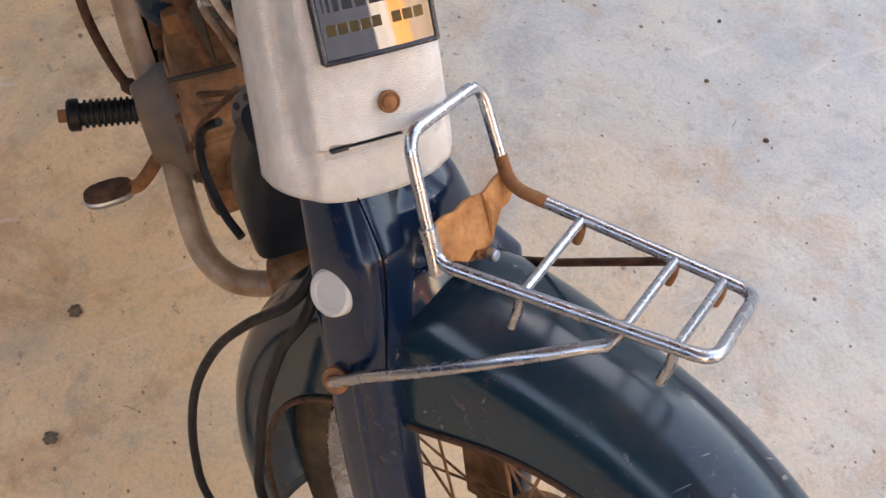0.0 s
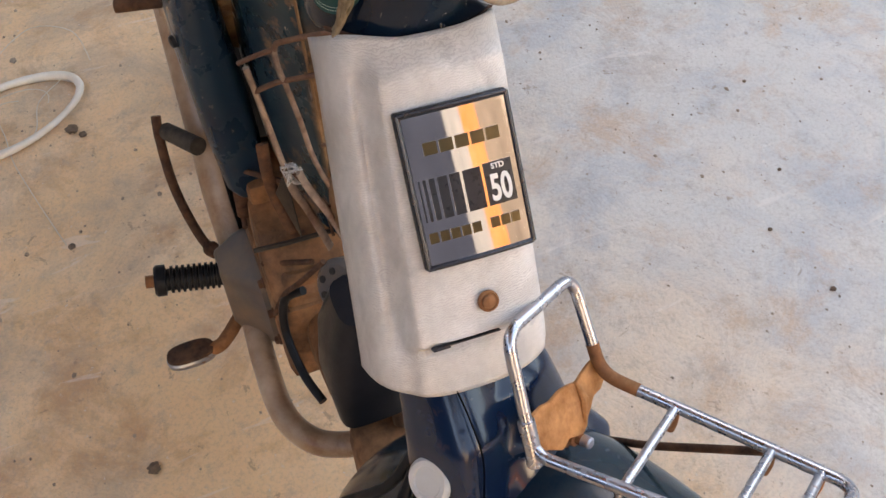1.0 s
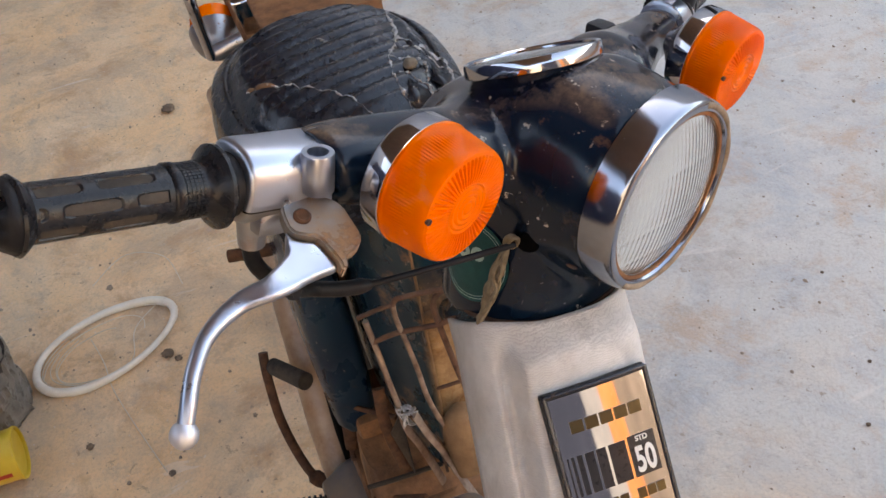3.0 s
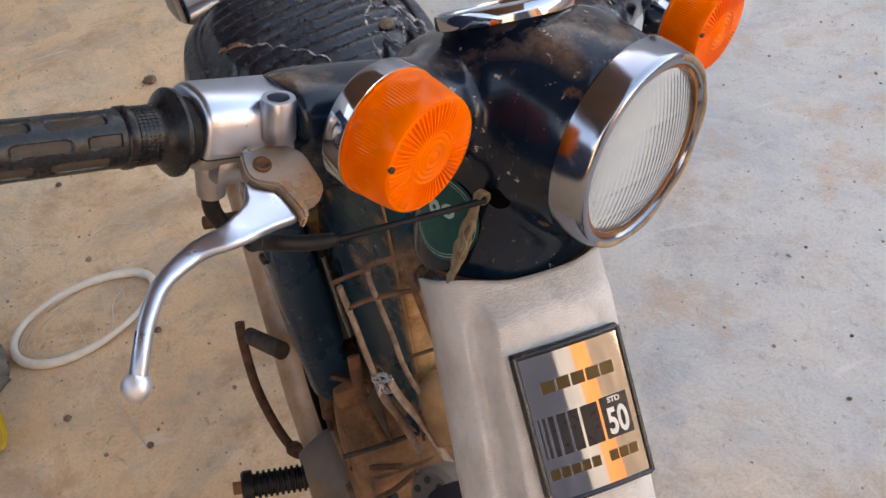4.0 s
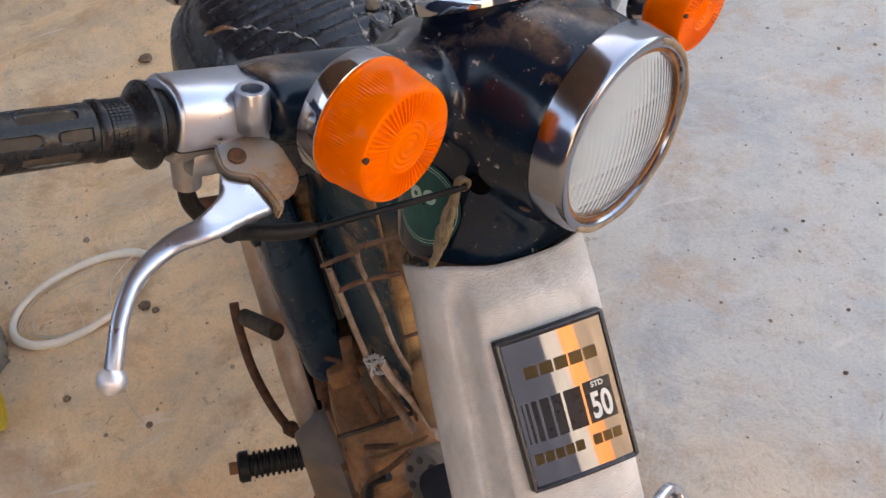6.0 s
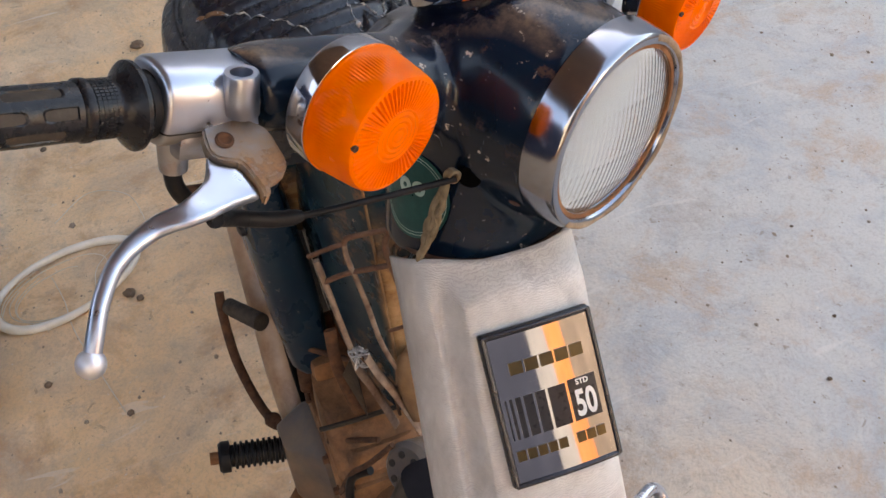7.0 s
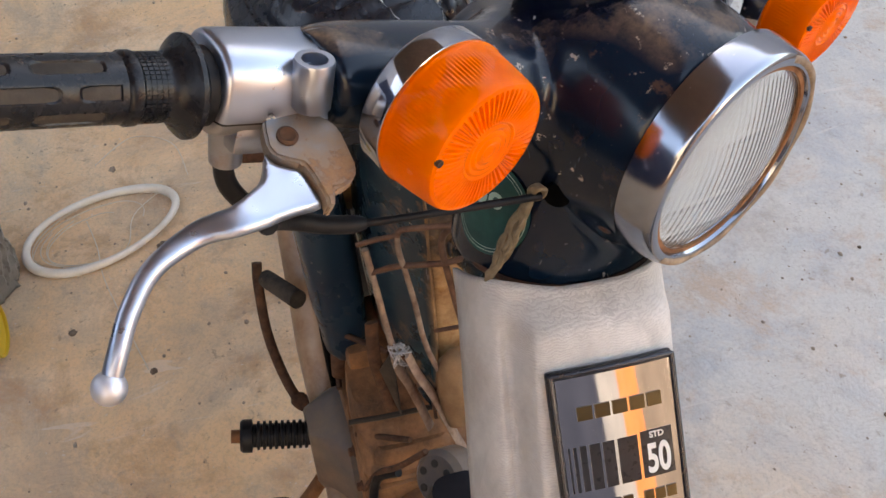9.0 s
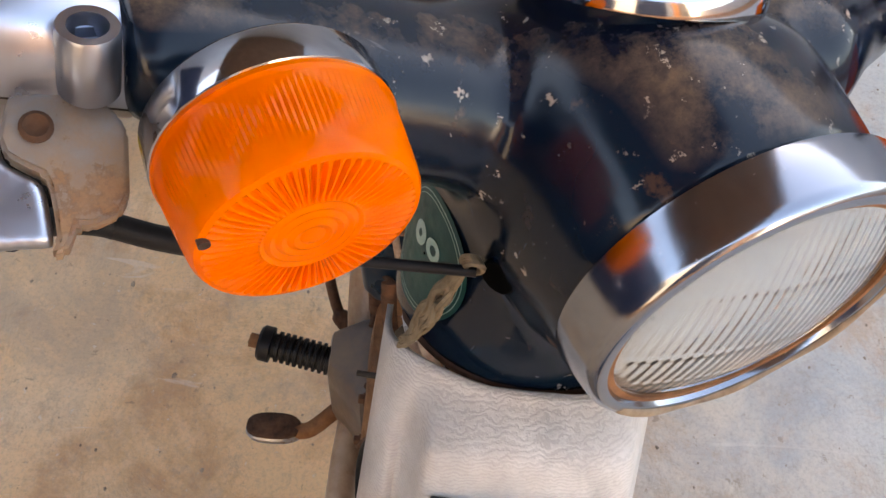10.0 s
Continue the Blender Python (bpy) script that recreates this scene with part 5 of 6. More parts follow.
# frayed edges of the cracks
rng = random.Random(5)
for pts, r in (([(-0.535, 0.040), (-0.505, 0.038), (-0.479, 0.032), (-0.454, 0.017), (-0.420, 0.011), (-0.385, 0.017)], 0.0034), ([(-0.481, 0.033), (-0.470, 0.052), (-0.459, 0.070)], 0.0026), ([(-0.459, 0.070), (-0.430, 0.066), (-0.405, 0.058)], 0.0030),
               ([(-0.440, 0.046), (-0.424, 0.041), (-0.400, 0.037), (-0.378, 0.036)], 0.0028), ([(-0.477, -0.112), (-0.470, -0.098), (-0.462, -0.087), (-0.440, -0.060), (-0.420, -0.039), (-0.396, -0.020)], 0.0020), ([(-0.454, 0.017), (-0.446, 0.032), (-0.440, 0.046)], 0.0022), ([(-0.512, -0.034), (-0.506, -0.028)], 0.0022),
               ([(-0.500, 0.050), (-0.478, 0.058), (-0.452, 0.058)], 0.0016), ([(-0.470, 0.026), (-0.462, 0.046), (-0.448, 0.062)], 0.0018), ([(-0.432, 0.018), (-0.420, 0.030), (-0.416, 0.048)], 0.0018), ([(-0.410, 0.012), (-0.398, 0.026), (-0.392, 0.046)], 0.0016)):
    line = []
    for q in curve_through([(x, y, 0) for x, y in pts], 15):
        x, y = q.x + rng.uniform(-0.0013, 0.0013), q.y + rng.uniform(-0.0013, 0.0013)
        line.append(Vector((x, y, seat_top(x, y) + 0.0006)))
    part("torn_edge", sweep(line, [0.72 * r * rng.uniform(0.05, 1.7) * (0.6 + 0.4 * math.sin(k * 0.9)) for k, q in enumerate(line)], 6, flat=0.55), TEAR, seat, "pale frayed edge of a tear")
for k in range(3):
    cx, cy = ((-0.470, 0.046), (-0.425, 0.055), (-0.405, 0.026))[k]
    bm = bmesh.new()
    outline = [(0.6 + rng.uniform(-0.2, 0.5), 2 * math.pi * j / 9) for j in range(9)]
    tilt = rng.uniform(-0.25, 0.25)
    pts = [(cx + 0.016 * r * math.cos(a), cy + 0.012 * r * math.sin(a), math.cos(a)) for r, a in outline]
    bm.faces.new([bm.verts.new((x, y, seat_top(x, y) + 0.0014 + 0.005 * tilt * k2)) for x, y, k2 in pts])
    ob = part("torn_flap", bm, VINYL, seat, "lifted flap of torn vinyl")
    ob.modifiers.new("thickness", 'SOLIDIFY').thickness = 0.0018
bm = bmesh.new()
foam_line = curve_through([(-0.479, -0.112, 0), (-0.472, -0.100, 0), (-0.464, -0.088, 0)], 6)
part("foam", sweep([Vector((q.x, q.y, seat_top(q.x, q.y) - 0.001)) for q in foam_line], [0.0010, 0.0018, 0.0026, 0.0032, 0.0034, 0.0036, 0.0035, 0.0034, 0.0030, 0.0027, 0.0022, 0.0016, 0.0008], 10, bm=bm), FOAM, seat, "brown foam showing through a split")
bm = bmesh.new()
bmesh.ops.create_icosphere(bm, subdivisions=3, radius=0.0062)
for v in bm.verts:
    v.co *= 1 + 0.35 * noise.noise(v.co * 160)
    v.co.z *= 0.7
pebble = part("pebble", bm, STONE, m=Matrix.Translation((-0.436, 0.030, seat_top(-0.436, 0.030) + 0.0042)))
tagged(pebble, "small tan pebble lying on the torn seat", "pebble")

# rear carrier and rear signal
carrier = part("rear_carrier", sweep(bent([(-0.735, -0.118, 0.690), (-0.700, -0.122, 0.735), (-0.643, -0.128, 0.800), (-0.700, -0.128, 0.860), (-1.050, -0.128, 0.870)], 0.02), 0.0060, 14), CHROME, moped, "chrome tube rear carrier")
part("carrier_bar", block((-0.006, -0.0085, -0.0035), (0.150, 0.0085, 0.0035), 0.003, m=along((-0.716, -0.066, 0.715), (-0.600, -0.086, 0.810))), CHROME, carrier, "flat chrome carrier leg")
part("carrier_strut", sweep([(-0.738, -0.118, 0.690), (-0.735, -0.083, 0.700), (-0.720, -0.040, 0.712)], 0.0085, 12), ALLOY, carrier)
part("carrier_bar", block((-0.006, -0.0085, -0.0035), (0.150, 0.0085, 0.0035), 0.003, m=along((-0.700, 0.050, 0.745), (-0.640, 0.030, 0.830))), CHROME, carrier)
part("carrier_shelf", block((-0.900, -0.080, 0.700), (-0.690, 0.080, 0.726), 0.008), RUSTY, carrier, "rust-brown tray behind the seat")
rs_m = Matrix.Translation((-0.775, -0.104, 0.690)) @ pose(0, 0, 0, 0, -24, 172)
rs = part("rear_signal", lathe([(-0.028, 0.004), (-0.025, 0.012), (-0.016, 0.022), (-0.003, 0.028), (0.010, 0.030), (0.012, 0.028)], 36), ALLOY_DIRTY, moped, "rear turn signal with a dull metal shell", m=rs_m)
part("rear_lens", lathe([(0.012, 0.028), (0.030, 0.026), (0.035, 0.018), (0.037, 0.002)], 32), AMBER, rs, "orange rear lens", m=rs_m)

# wire basket in front of the frame tube


def prism_between(a, b, c, t=0.0016):
    """A small three-cornered plate."""
    a, b, c = Vector(a), Vector(b), Vector(c)
    n = (b - a).cross(c - a).normalized() * t
    bm = bmesh.new()
    lo, hi = [bm.verts.new(q - n) for q in (a, b, c)], [bm.verts.new(q + n) for q in (a, b, c)]
    bm.faces.new(lo)
    bm.faces.new(hi)
    for k in range(3):
        bm.faces.new((lo[k], lo[(k + 1) % 3], hi[(k + 1) % 3], hi[k]))
    return bm


hoop_wire = [(-0.323, -0.052, 0.621), (-0.321, -0.049, 0.628), (-0.316, -0.041, 0.632), (-0.308, -0.027, 0.637), (-0.300, -0.0135, 0.6415), (-0.293, -0.0025, 0.6437), (-0.289, 0.004, 0.636),
             (-0.288, 0.0063, 0.621), (-0.290, 0.0025, 0.6115), (-0.297, -0.008, 0.605), (-0.302, -0.018, 0.599), (-0.314, -0.0365, 0.591), (-0.325, -0.056, 0.584), (-0.3365, -0.0746, 0.571)]
basket = part("wire_basket", sweep(curve_through(hoop_wire, 5), 0.0027, 10), WIRE_RUST, moped, "rusty bent wire guard over the engine")
for p, w, mat in (([(-0.342, -0.083, 0.602), (-0.331, -0.0655, 0.614), (-0.323, -0.052, 0.621)], 0.0024, WIRE_RUST),
                  ([(-0.338, -0.0777, 0.5985), (-0.336, -0.073, 0.557), (-0.333, -0.069, 0.514), (-0.331, -0.065, 0.477)], 0.0030, WIRE_DUST),
                  ([(-0.323, -0.052, 0.621), (-0.323, -0.052, 0.604), (-0.320, -0.0476, 0.575), (-0.317, -0.0427, 0.537), (-0.315, -0.0385, 0.496), (-0.3105, -0.031, 0.463), (-0.302, -0.017, 0.4275), (-0.291, 0.002, 0.3855)], 0.0026, WIRE_DUST),
                  ([(-0.298, -0.010, 0.641), (-0.3016, -0.016, 0.6346), (-0.3037, -0.020, 0.622), (-0.303, -0.0187, 0.603), (-0.300, -0.014, 0.570), (-0.2976, -0.0096, 0.540), (-0.2946, -0.005, 0.516), (-0.2895, 0.004, 0.476)], 0.0029, WIRE_RUST),
                  ([(-0.309, -0.029, 0.510), (-0.299, -0.011, 0.520), (-0.292, 0.0, 0.528)], 0.0020, WIRE_RUST),
                  ([(-0.293, -0.0026, 0.604), (-0.292, -0.0004, 0.567), (-0.2905, 0.002, 0.525)], 0.0016, GREASY)):
    part("wire", sweep(curve_through(p, 5), w, 10), mat, basket)
for p, w, mat in (([(-0.313, -0.055, 0.482), (-0.3085, -0.048, 0.457), (-0.3014, -0.036, 0.427), (-0.293, -0.0225, 0.382), (-0.283, -0.006, 0.330)], 0.0058, WIRE_DUST),
                  ([(-0.331, -0.065, 0.477), (-0.329, -0.0625, 0.449), (-0.324, -0.053, 0.420), (-0.315, -0.0385, 0.362)], 0.0056, WIRE_DUST),
                  ([(-0.340, -0.080, 0.505), (-0.3405, -0.081, 0.4485), (-0.334, -0.071, 0.380)], 0.0062, DARK_RUST)):
    part("strap", sweep(curve_through(p, 5), w, 10, flat=0.35), mat, basket, "bent flat metal strap")
part("strap_gusset", prism_between((-0.331, -0.066, 0.470), (-0.338, -0.078, 0.440), (-0.329, -0.064, 0.376)), GREASY, basket, "dark blue-grey gusset between the straps")
for p in ([(-0.3156, -0.060, 0.481), (-0.304, -0.040, 0.4355), (-0.301, -0.0356, 0.3945)], [(-0.312, -0.040, 0.424), (-0.300, -0.020, 0.440), (-0.290, 0.002, 0.444)], [(-0.300, -0.014, 0.462), (-0.303, -0.026, 0.444), (-0.300, -0.030, 0.420), (-0.296, -0.024, 0.402)]):
    part("wire", sweep(curve_through(p, 6), 0.0017, 8), DARK_RUST, basket)
rng = random.Random(3)
knot = None
for k in range(10):
    c = Vector((-0.322, -0.060, 0.474))
    knot = sweep(curve_through([c + Vector((rng.uniform(-1, 1), rng.uniform(-1, 1), rng.uniform(-1, 1))) * 0.010 for i in range(5)], 4), 0.0009, 5, bm=knot)
part("binding", knot, TEAR, basket, "twist of binding wire")

# ---------------------------------------------------------------- engine and exhaust
bm = bmesh.new()
loft([oval((-0.436, -0.156, 0.208), X, Z, 0.024, 0.044, 7.0, 40), oval((-0.436, -0.154, 0.208), X, Z, 0.027, 0.048, 7.0, 40), oval((-0.424, -0.124, 0.212), X, Z, 0.050, 0.056, 7.0, 40), oval((-0.420, -0.118, 0.213), X, Z, 0.054, 0.058, 7.0, 40), oval((-0.420, -0.106, 0.214), X, Z, 0.054, 0.058, 7.0, 40), oval((-0.420, -0.105, 0.214), X, Z, 0.060, 0.062, 7.0, 40), oval((-0.420, -0.094, 0.214), X, Z, 0.060, 0.062, 7.0, 40)], bm)
engine_cover = part("engine_cover", bm, COVER_METAL, moped, "grey clutch cover, stained brown")
bm = block((-0.545, -0.112, 0.165), (-0.305, 0.060, 0.290), 0.012)
loft([oval((-0.360, -0.030, 0.290), X, Y, 0.050, 0.080, 5.0), oval((-0.385, -0.032, 0.330), X, Y, 0.046, 0.076, 5.0), oval((-0.405, -0.034, 0.346), X, Y, 0.038, 0.070, 5.0)], bm)
block((-0.500, -0.100, 0.280), (-0.420, 0.040, 0.372), 0.010, bm=bm)
loft([oval((-0.310, -0.030, 0.230), Y, Z, 0.056, 0.050, 3.0), oval((-0.235, -0.030, 0.240), Y, Z, 0.054, 0.050, 3.0)], bm)
crankcase = part("crankcase", bm, ENGINE, moped, "crankcase caked with red dust")
# Paler strip puts the case edge's highlight into colour.
part("case_highlight", sweep([(-0.500, -0.108, 0.285), (-0.492, -0.106, 0.330), (-0.494, -0.102, 0.374)], 0.006, 10), COVER_METAL, crankcase, "pale strip painting the highlight on the case edge")
# Solid black block paints the shade in the gap beside the case.
part("shade_block", block((-0.520, -0.118, 0.235), (-0.470, -0.104, 0.345), 0.004), SHADE_BLACK, crankcase, "black block painting the shade beside the case")
part("mount_lug", sweep([(-0.452, -0.104, 0.392), (-0.448, -0.106, 0.352), (-0.455, -0.110, 0.300)], [0.010, 0.0085, 0.007], 12, flat=0.6), DARK_RUST, crankcase, "dark rusty engine mount")
for p, q in (((-0.440, -0.100, 0.385), (-0.395, -0.060, 0.392)), ((-0.500, -0.104, 0.300), (-0.440, -0.112, 0.296)), ((-0.360, -0.108, 0.318), (-0.318, -0.060, 0.345))):
    part("link_rod", rod(p, q, 0.0032, seg=10), DARK_RUST, crankcase)
part("cable", sweep(curve_through([(-0.250, -0.058, 0.420), (-0.268, -0.082, 0.380), (-0.300, -0.098, 0.330), (-0.315, -0.112, 0.285)], 7), 0.0030, 8), DARK_RUST, crankcase, "dirty control cable")
part("case_step", loft([oval((-0.352, -0.055, z), X, Y, a, b, 6.0, 36) for z, a, b in ((0.288, 0.040, 0.052), (0.300, 0.038, 0.050), (0.306, 0.030, 0.044), (0.318, 0.028, 0.040), (0.322, 0.024, 0.036))]), ENGINE, crankcase, "stepped cap on the case")
part("clip_rod", sweep([(-0.353, -0.114, 0.350), (-0.347, -0.078, 0.353), (-0.344, -0.030, 0.354)], 0.0028, 8), GREASY, crankcase, "dark rod across the case")
for p, r in (((-0.372, -0.113, 0.272), 0.0052), ((-0.330, -0.113, 0.268), 0.0050), ((-0.350, -0.1135, 0.192), 0.0052), ((-0.312, -0.100, 0.292), 0.0046), ((-0.476, -0.1015, 0.356), 0.0046)):
    part("case_bolt", lathe([(-0.003, r * 1.35), (0.001, r * 1.35), (0.0012, r), (0.005, r), (0.006, r * 0.8)], 6), DARK_RUST, crankcase, m=Matrix.Translation(p) @ pose(0, 0, 0, 0, 0, -90))
for k in range(9):
    x = -0.232 + k * 0.0105
    part("cooling_fin", block((x, -0.066, 0.205), (x + 0.0035, 0.032, 0.312), 0.0015), RUSTY, crankcase)
part("cylinder", rod((-0.250, -0.030, 0.244), (-0.120, -0.030, 0.254), 0.046, 0.044, 24), ENGINE, crankcase)
part("cylinder_head", block((-0.140, -0.086, 0.190), (-0.070, 0.026, 0.312), 0.014), RUSTY, crankcase, "rust-brown cylinder head")
carb = part("carburettor", lathe([(-0.020, 0.020), (-0.016, 0.026), (0.010, 0.027), (0.016, 0.022), (0.018, 0.010)], 28), COVER_METAL, moped, "dusty carburettor with a round drilled cap", m=Matrix.Translation((-0.232, -0.044, 0.400)) @ pose(0, 0, 0, 0, -35, -60))
# Thin dark discs paint the shade of the drilled holes.
for k in range(6):
    a = 2 * math.pi * k / 6
    part("cap_hole", lathe([(0.0, 0.0038), (0.0006, 0.0036)], 12), GREASY, carb, m=Matrix.Translation((-0.232, -0.044, 0.400)) @ pose(0, 0, 0, 0, -35, -60) @ Matrix.Translation((0.0178, 0.015 * math.cos(a), 0.015 * math.sin(a))))
part("intake", sweep(curve_through([(-0.240, -0.040, 0.370), (-0.200, -0.030, 0.380), (-0.150, -0.025, 0.350), (-0.120, -0.025, 0.310)], 6), 0.017, 16), ENGINE, carb)
bm = bmesh.new()
loft([oval((-0.306, -0.010, 0.390), X, Y, 0.020, 0.021, 2.6), oval((-0.306, -0.010, 0.432), X, Y, 0.021, 0.022, 2.5), oval((-0.306, -0.010, 0.456), X, Y, 0.019, 0.020, 2.3), oval((-0.306, -0.010, 0.472), X, Y, 0.011, 0.012, 2.1), oval((-0.306, -0.010, 0.477), X, Y, 0.004, 0.004, 2.0)], bm)
part("air_chamber", bm, DUSTED, moped, "rounded housing caked with tan dust")
bm = bmesh.new()
loft([oval((-0.175, -0.044, 0.446), X, Y, 0.030, 0.024, 3.2), oval((-0.172, -0.050, 0.410), X, Y, 0.036, 0.034, 3.6), oval((-0.160, -0.056, 0.368), X, Y, 0.037, 0.036, 4.0), oval((-0.148, -0.056, 0.336), X, Y, 0.034, 0.034, 5.0)], bm)
part("air_box", bm, BLACK, moped, "black plastic box under the front cover")
header = curve_through([(-0.190, -0.030, 0.190), (-0.195, -0.045, 0.165), (-0.212, -0.085, 0.152), (-0.232, -0.116, 0.152), (-0.275, -0.136, 0.155), (-0.350, -0.138, 0.160), (-0.440, -0.132, 0.170)], 8)
exhaust = part("exhaust_pipe", sweep(header, [0.0125] * 14 + [0.0150] * (len(header) - 14), 20), PIPE, moped, "dull exhaust pipe with rust and red dust")
part("flange", lathe([(-0.006, 0.022), (0.006, 0.022), (0.008, 0.018)], 24), RUSTY, exhaust, "rusted exhaust flange", m=Matrix.Translation((-0.196, -0.050, 0.162)) @ pose(0, 0, 0, 0, 20, 70))
part("silencer", sweep([(-0.455, -0.128, 0.185), (-0.500, -0.122, 0.222), (-0.545, -0.118, 0.255), (-0.740, -0.104, 0.420), (-0.950, -0.100, 0.520)], [0.016, 0.025, 0.029, 0.029, 0.027], 28), PIPE, exhaust, "long dull silencer")
part("hanger", block((-0.545, -0.108, 0.285), (-0.530, -0.080, 0.330), 0.004), RUSTY, exhaust)
part("pillion_peg", rod((-0.580, -0.112, 0.519), (-0.602, -0.172, 0.514), 0.0075, seg=14), DARK_RUST, moped, "rusty stub of a pillion footrest")

# footrest, kick starter, brake pedal
peg_m = along((-0.432, -0.140, 0.236), (-0.446, -0.236, 0.250))
bm = bmesh.new()
prof = [(0.000, 0.0130)]
for k in range(11):
    x = 0.003 + k * 0.0066
    prof += [(x, 0.0130), (x + 0.0004, 0.0160), (x + 0.0034, 0.0160), (x + 0.0040, 0.0130)]
prof += [(0.077, 0.0130), (0.078, 0.0185), (0.088, 0.0185), (0.091, 0.0160)]
lathe(prof, 32, bm=bm)
footrest = part("footrest", bm, RUBBER, moped, "ribbed black rubber footrest", m=peg_m)
part("footrest_bar", rod((-0.02, 0, 0), (0.101, 0, 0), 0.0075), RUSTY, footrest, m=peg_m)
kick = part("kick_starter", sweep(curve_through([(-0.500, -0.136, 0.196), (-0.515, -0.156, 0.196), (-0.536, -0.168, 0.222), (-0.562, -0.176, 0.275), (-0.588, -0.174, 0.330), (-0.602, -0.170, 0.354)], 6), [0.0100] * 8 + [0.0060] * 23, 14), DARK_RUST, moped, "rusty kick starter lever")
part("kick_hub", rod((-0.500, -0.108, 0.196), (-0.500, -0.142, 0.196), 0.015), RUSTY, kick)
part("kick_rubber", rod((-0.592, -0.164, 0.336), (-0.532, -0.134, 0.352), 0.0105, 0.0110, 20), DUSTY_RUBBER, kick, "dusty rubber kick pedal")
pedal = part("brake_pedal", sweep(curve_through([(-0.440, -0.130, 0.175), (-0.420, -0.150, 0.168), (-0.398, -0.178, 0.158), (-0.395, -0.195, 0.158)], 6), 0.0085, 12), RUSTY, moped, "rusty rear brake pedal")
part("pedal_pad", loft([oval((-0.397, -0.217, z), X, Y, r, r * 1.9, 2.6) for z, r in ((0.149, 0.0125), (0.151, 0.0155), (0.157, 0.0160), (0.160, 0.0140))]), ALLOY_DIRTY, pedal, "worn oval pedal pad")
part("pedal_rubber", loft([oval((-0.397, -0.217, z), X, Y, r, r * 1.95, 2.6) for z, r in ((0.159, 0.0135), (0.161, 0.0150), (0.165, 0.0145), (0.167, 0.0110))]), DARK_RUST, pedal, "brown worn pedal rubber")
part("breather_hose", sweep(curve_through([(-0.285, -0.080, 0.345), (-0.300, -0.100, 0.320), (-0.290, -0.108, 0.280), (-0.250, -0.104, 0.255), (-0.213, -0.094, 0.247)], 7), 0.0048, 10), RUBBER, moped, "loose black hose hanging by the engine")

# side stand so that it rests on the ground
part("centre_stand", sweep(bent([(-0.480, -0.100, 0.180), (-0.560, -0.120, 0.010), (-0.560, 0.090, 0.010), (-0.480, 0.070, 0.180)], 0.02), 0.0095, 12), GREASY, moped, "dark steel stand")
rw_m = Matrix.Translation((-0.93, -0.030, 0.275)) @ pose(0, 0, 0, 0, 0, 90)
rear = part("rear_wheel", lathe([(-0.018, 0.222), (-0.026, 0.232), (-0.030, 0.246), (-0.027, 0.262), (-0.016, 0.272), (0.0, 0.275), (0.016, 0.272), (0.027, 0.262), (0.030, 0.246), (0.026, 0.232), (0.018, 0.222), (-0.018, 0.222)], 80, caps=False), RUBBER, moped, "spoked rear wheel with a worn tyre", m=rw_m)
part("rim", lathe([(-0.021, 0.229), (-0.018, 0.216), (-0.008, 0.210), (0.008, 0.210), (0.018, 0.216), (0.021, 0.229), (-0.021, 0.229)], 80, caps=False), RACKMETAL, rear, m=rw_m)
part("hub", lathe([(-0.048, 0.014), (-0.046, 0.060), (0.046, 0.060), (0.048, 0.014)], 40), ENGINE, rear, m=rw_m)
for k in range(36):
    a = 2 * math.pi * k / 36
    b = a + (0.42 if (k // 2) % 2 else -0.42)
    x = 0.034 if k % 2 else -0.034
    part("spoke", rod((x, 0.058 * math.cos(b), 0.058 * math.sin(b)), (x * 0.1, 0.212 * math.cos(a), 0.212 * math.sin(a)), 0.0014, seg=6), RUSTY, rear, m=rw_m)
part("swing_arm", block((-0.95, -0.105, 0.255), (-0.50, -0.085, 0.290), 0.008), PAINT, moped, "blue swing arm")

# ---------------------------------------------------------------- things on the floor
def hoop_at(a, k=1.0):
    """A point of the hoop, which has been pressed to an oval; k of the way out from its middle."""
    u, v = 0.131 * k * math.cos(a), 0.081 * k * math.sin(a)
    return (-1.120 - 0.361 * u + 0.933 * v, -0.413 + 0.933 * u + 0.361 * v, 0.009 + 0.004 * math.sin(2 * a))


hoop = part("plastic_hoop", sweep([hoop_at(2 * math.pi * j / 72) for j in range(72)],
                               [0.0056 + 0.0030 * math.cos(2 * math.pi * j / 72 - 2.6) ** 2 for j in range(72)], 12, closed=True, flat=0.9), HOOP)
tagged(hoop, "cream plastic hoop with loose thread lying on the concrete", "hoop")

# loose thread of the hoop
rng = random.Random(11)
for k in range(5):
    a0 = rng.uniform(0, 6.28)
    pts = [Vector((1, 1, 0)) * Vector(hoop_at(a0 + i * 0.42, 0.93 - 0.13 * k * i / 8)) + Vector((0, 0, 0.004 + 0.003 * rng.random())) for i in range(9)]
    part("thread", sweep(curve_through(pts, 5), 0.0009, 5), WIRE, hoop, "loose pale thread")
part("thread", sweep(curve_through([(-1.150, -0.440, 0.004), (-1.080, -0.425, 0.006), (-1.012, -0.419, 0.003), (-0.930, -0.400, 0.004), (-0.844, -0.377, 0.003), (-0.790, -0.362, 0.003)], 6), 0.0010, 5), WIRE, hoop, "long loose thread on the floor")
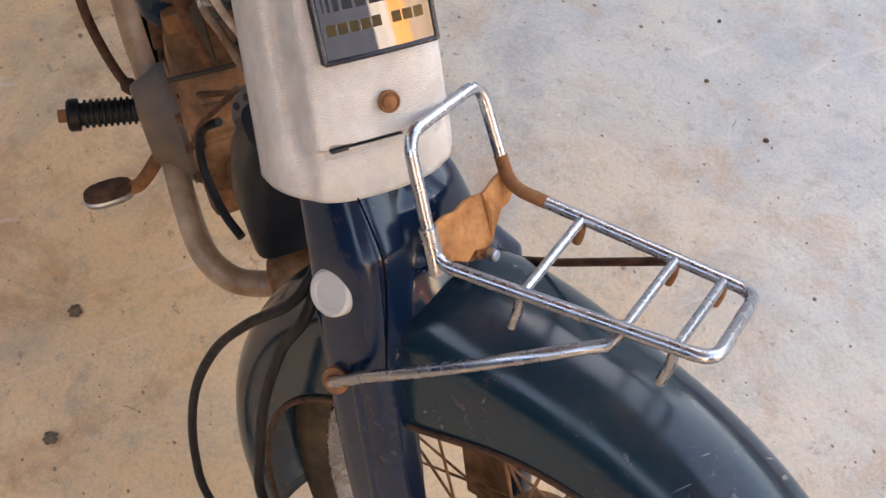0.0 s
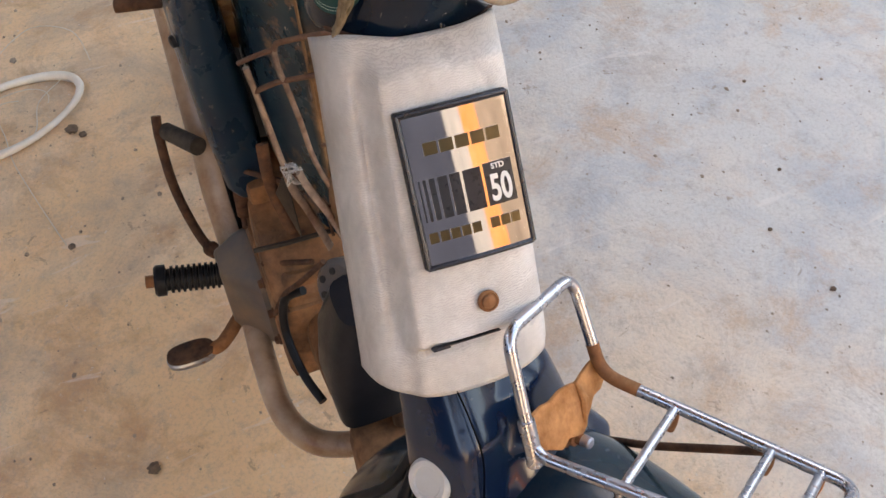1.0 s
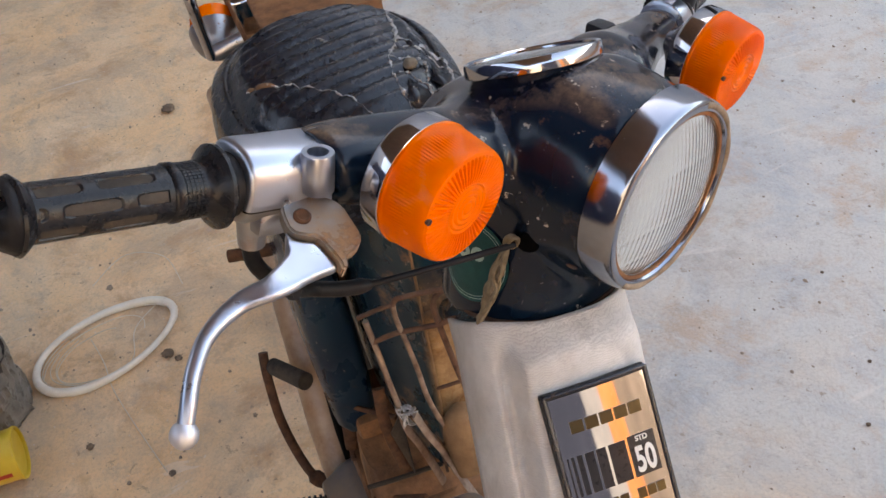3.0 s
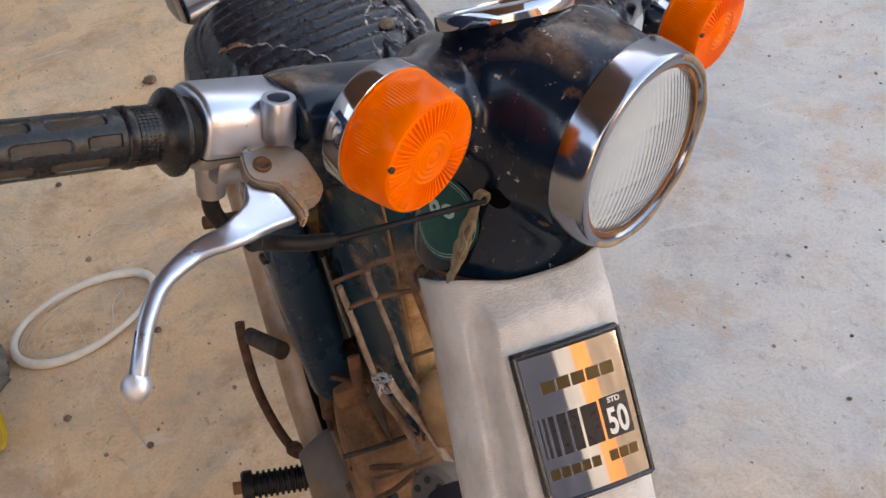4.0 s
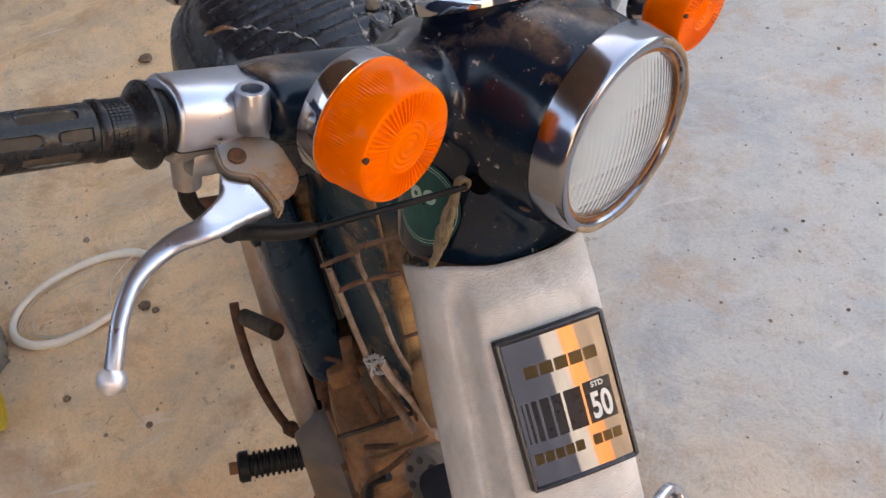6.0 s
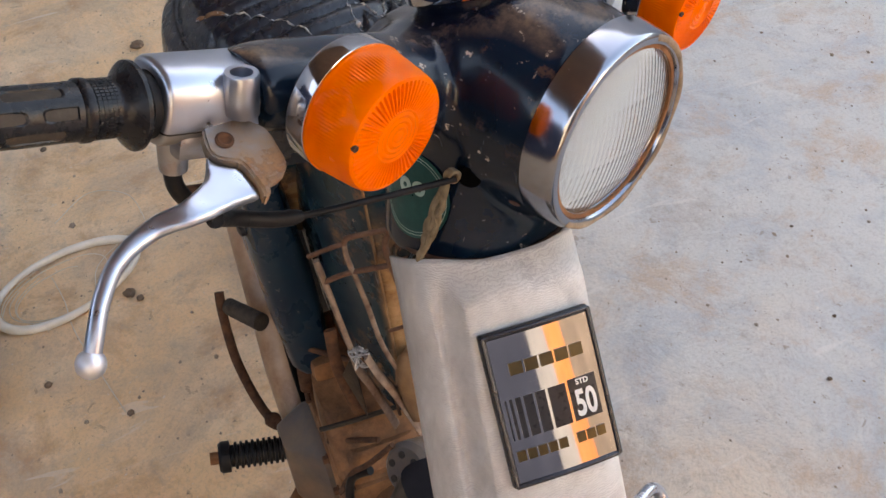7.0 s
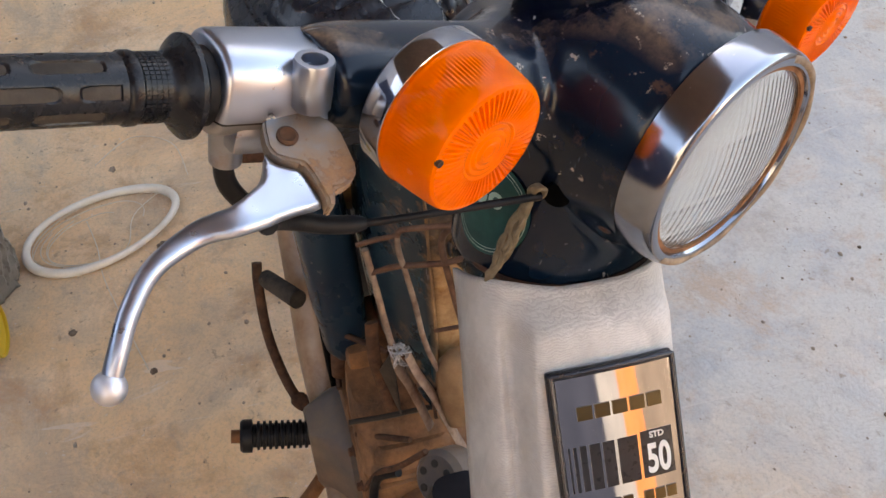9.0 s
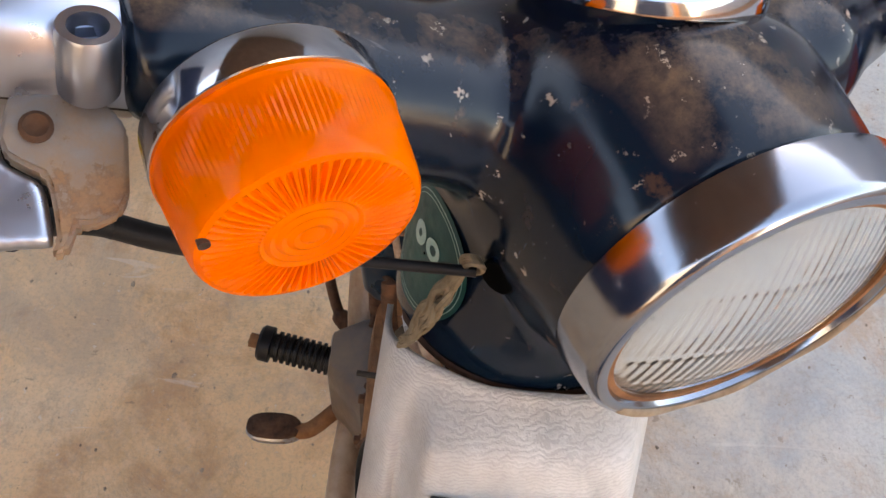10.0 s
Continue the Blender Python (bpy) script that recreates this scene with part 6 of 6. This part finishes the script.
for pts in ([(-1.30, -0.42, 0.003), (-1.36, -0.35, 0.004), (-1.32, -0.28, 0.003), (-1.22, -0.26, 0.004)], [(-1.20, -0.30, 0.004), (-1.14, -0.36, 0.006), (-1.06, -0.38, 0.004), (-1.02, -0.46, 0.003)]):
    part("thread", sweep(curve_through(pts, 8), 0.0009, 5), WIRE, hoop)

# crumpled bag with a dark pot in it, and a yellow tin in front
rng = random.Random(21)
bm = bmesh.new()
rings = []
for i in range(27):
    h = i / 26
    ring = []
    for j in range(84):
        a = 2 * math.pi * j / 84
        r = 0.088 - 0.016 * h ** 2 + 0.016 * h * noise.noise((2.2 * math.cos(a), 2.2 * math.sin(a), 3 * h)) + 0.011 * abs(noise.noise((6 * math.cos(a), 6 * math.sin(a), 4 * h + 5))) + 0.005 * noise.noise((15 * math.cos(a), 15 * math.sin(a), 9 * h + 2)) - 0.008
        z = 0.002 + 0.185 * h + 0.080 * h * noise.noise((2.0 * math.cos(a), 2.0 * math.sin(a), 9.0))
        ring.append(Vector((-1.062 + r * math.cos(a), -0.632 + r * math.sin(a), z)))
    rings.append(ring)
loft(rings, bm, caps=False)
bag = part("plastic_bag", bm, BAG)
bag.modifiers.new("thickness", 'SOLIDIFY').thickness = 0.0015
tagged(bag, "crumpled grey plastic bag standing open on the concrete", "bag")
pot = part("pot", lathe([(0.0, 0.060), (0.004, 0.066), (0.110, 0.076), (0.116, 0.079), (0.116, 0.074), (0.020, 0.062)], 40), GREASY, m=Matrix.Translation((-1.062, -0.632, 0.004)) @ pose(0, 0, 0, 0, -90, 0))
tagged(pot, "dark greasy pot standing inside the plastic bag", "pot")
tin_m = Matrix.Translation((-0.900, -0.566, 0.0435)) @ pose(0, 0, 0, 0, 0, -94)
tin = part("tin_can", lathe([(0.128, 0.038), (0.130, 0.0415), (0.126, 0.0425), (0.124, 0.0410), (0.006, 0.0410), (0.004, 0.0425), (0.0, 0.0425), (-0.0012, 0.0415), (0.0, 0.0395), (0.004, 0.0390), (0.005, 0.002)], 56), YELLOW, m=tin_m)
tagged(tin, "yellow printed tin lying on its side on the concrete", "tin can")


def tin_print(x0, x1, a0, a1):
    """A printed patch on the round side of the tin."""
    bm, grid = bmesh.new(), []
    for i in range(9):
        a = radians(a0 + (a1 - a0) * i / 8)
        grid.append([bm.verts.new((x, 0.0414 * math.cos(a), 0.0414 * math.sin(a))) for x in (x0, x1)])
    for p, q in zip(grid, grid[1:]):
        bm.faces.new((p[0], p[1], q[1], q[0]))
    return bm


for x0, x1, a0, a1, mat, label in ((0.040, 0.090, 30, 62, RED, "red printed panel"), (0.020, 0.044, 48, 84, PALE, "pale printed label"), (0.048, 0.074, 70, 96, PALE, "pale printed label"), (0.012, 0.110, -8, 4, RED, "red strip")):
    part("print_panel", tin_print(x0, x1, a0, a1), mat, tin, label, m=tin_m)


# ---------------------------------------------------------------- grit, crumbs and leaves on the floor
def crumbs():
    rng = random.Random(31)
    bm = bmesh.new()
    for k in range(2600):
        x, y = rng.uniform(-2.6, 0.6), rng.uniform(-1.3, 1.6)
        s = 0.0008 * math.exp(rng.gauss(0, 0.55)) + 0.0004
        verts = []
        turn = rng.uniform(0, 6.28)
        for i in range(3):
            for a in range(5):
                t = turn + 2 * math.pi * a / 5
                r = s * (0.9, 1.1, 0.5)[i] * rng.uniform(0.7, 1.4)
                verts.append(bm.verts.new((x + r * math.cos(t) * 1.3, y + r * math.sin(t), (0.0, 0.5, 1.0)[i] * s * 1.1 - 0.0002)))
        for i in range(2):
            for a in range(5):
                bm.faces.new((verts[i * 5 + a], verts[i * 5 + (a + 1) % 5], verts[i * 5 + 5 + (a + 1) % 5], verts[i * 5 + 5 + a]))
        bm.faces.new(verts[10:])
    return bm


grit = part("grit", crumbs(), GRIT)
tagged(grit, "scattered grit and crumbs of dirt on the concrete", "grit", kind="stuff")


def clod(x, y, s, seed):
    bm = bmesh.new()
    bmesh.ops.create_icosphere(bm, subdivisions=3, radius=s)
    for v in bm.verts:
        v.co *= 1 + 0.45 * noise.noise(v.co * (2.2 / s) + Vector((seed, 0, 0)))
        v.co.z = v.co.z * 0.6 + s * 0.45
    ob = part("dirt_clod", bm, CLOD, m=Matrix.Translation((x, y, 0)) @ pose(0, 0, 0, 0, 0, seed * 50))
    return tagged(ob, "dark clod of dirt lying on the concrete", "dirt clod", "clods on the floor")


for k, (x, y, s) in enumerate(((-1.048, -0.317, 0.010), (-1.030, -0.302, 0.006), (-0.785, -0.355, 0.0055), (-0.40, 0.62, 0.0035), (-0.27, 0.64, 0.004), (-0.50, 0.70, 0.003), (-0.90, -0.47, 0.006), (-0.36, -0.31, 0.008), (-0.20, -0.37, 0.008), (-0.70, 0.76, 0.003), (-1.85, -0.18, 0.014), (-1.55, -0.42, 0.006))):
    clod(x, y, s, k + 1)
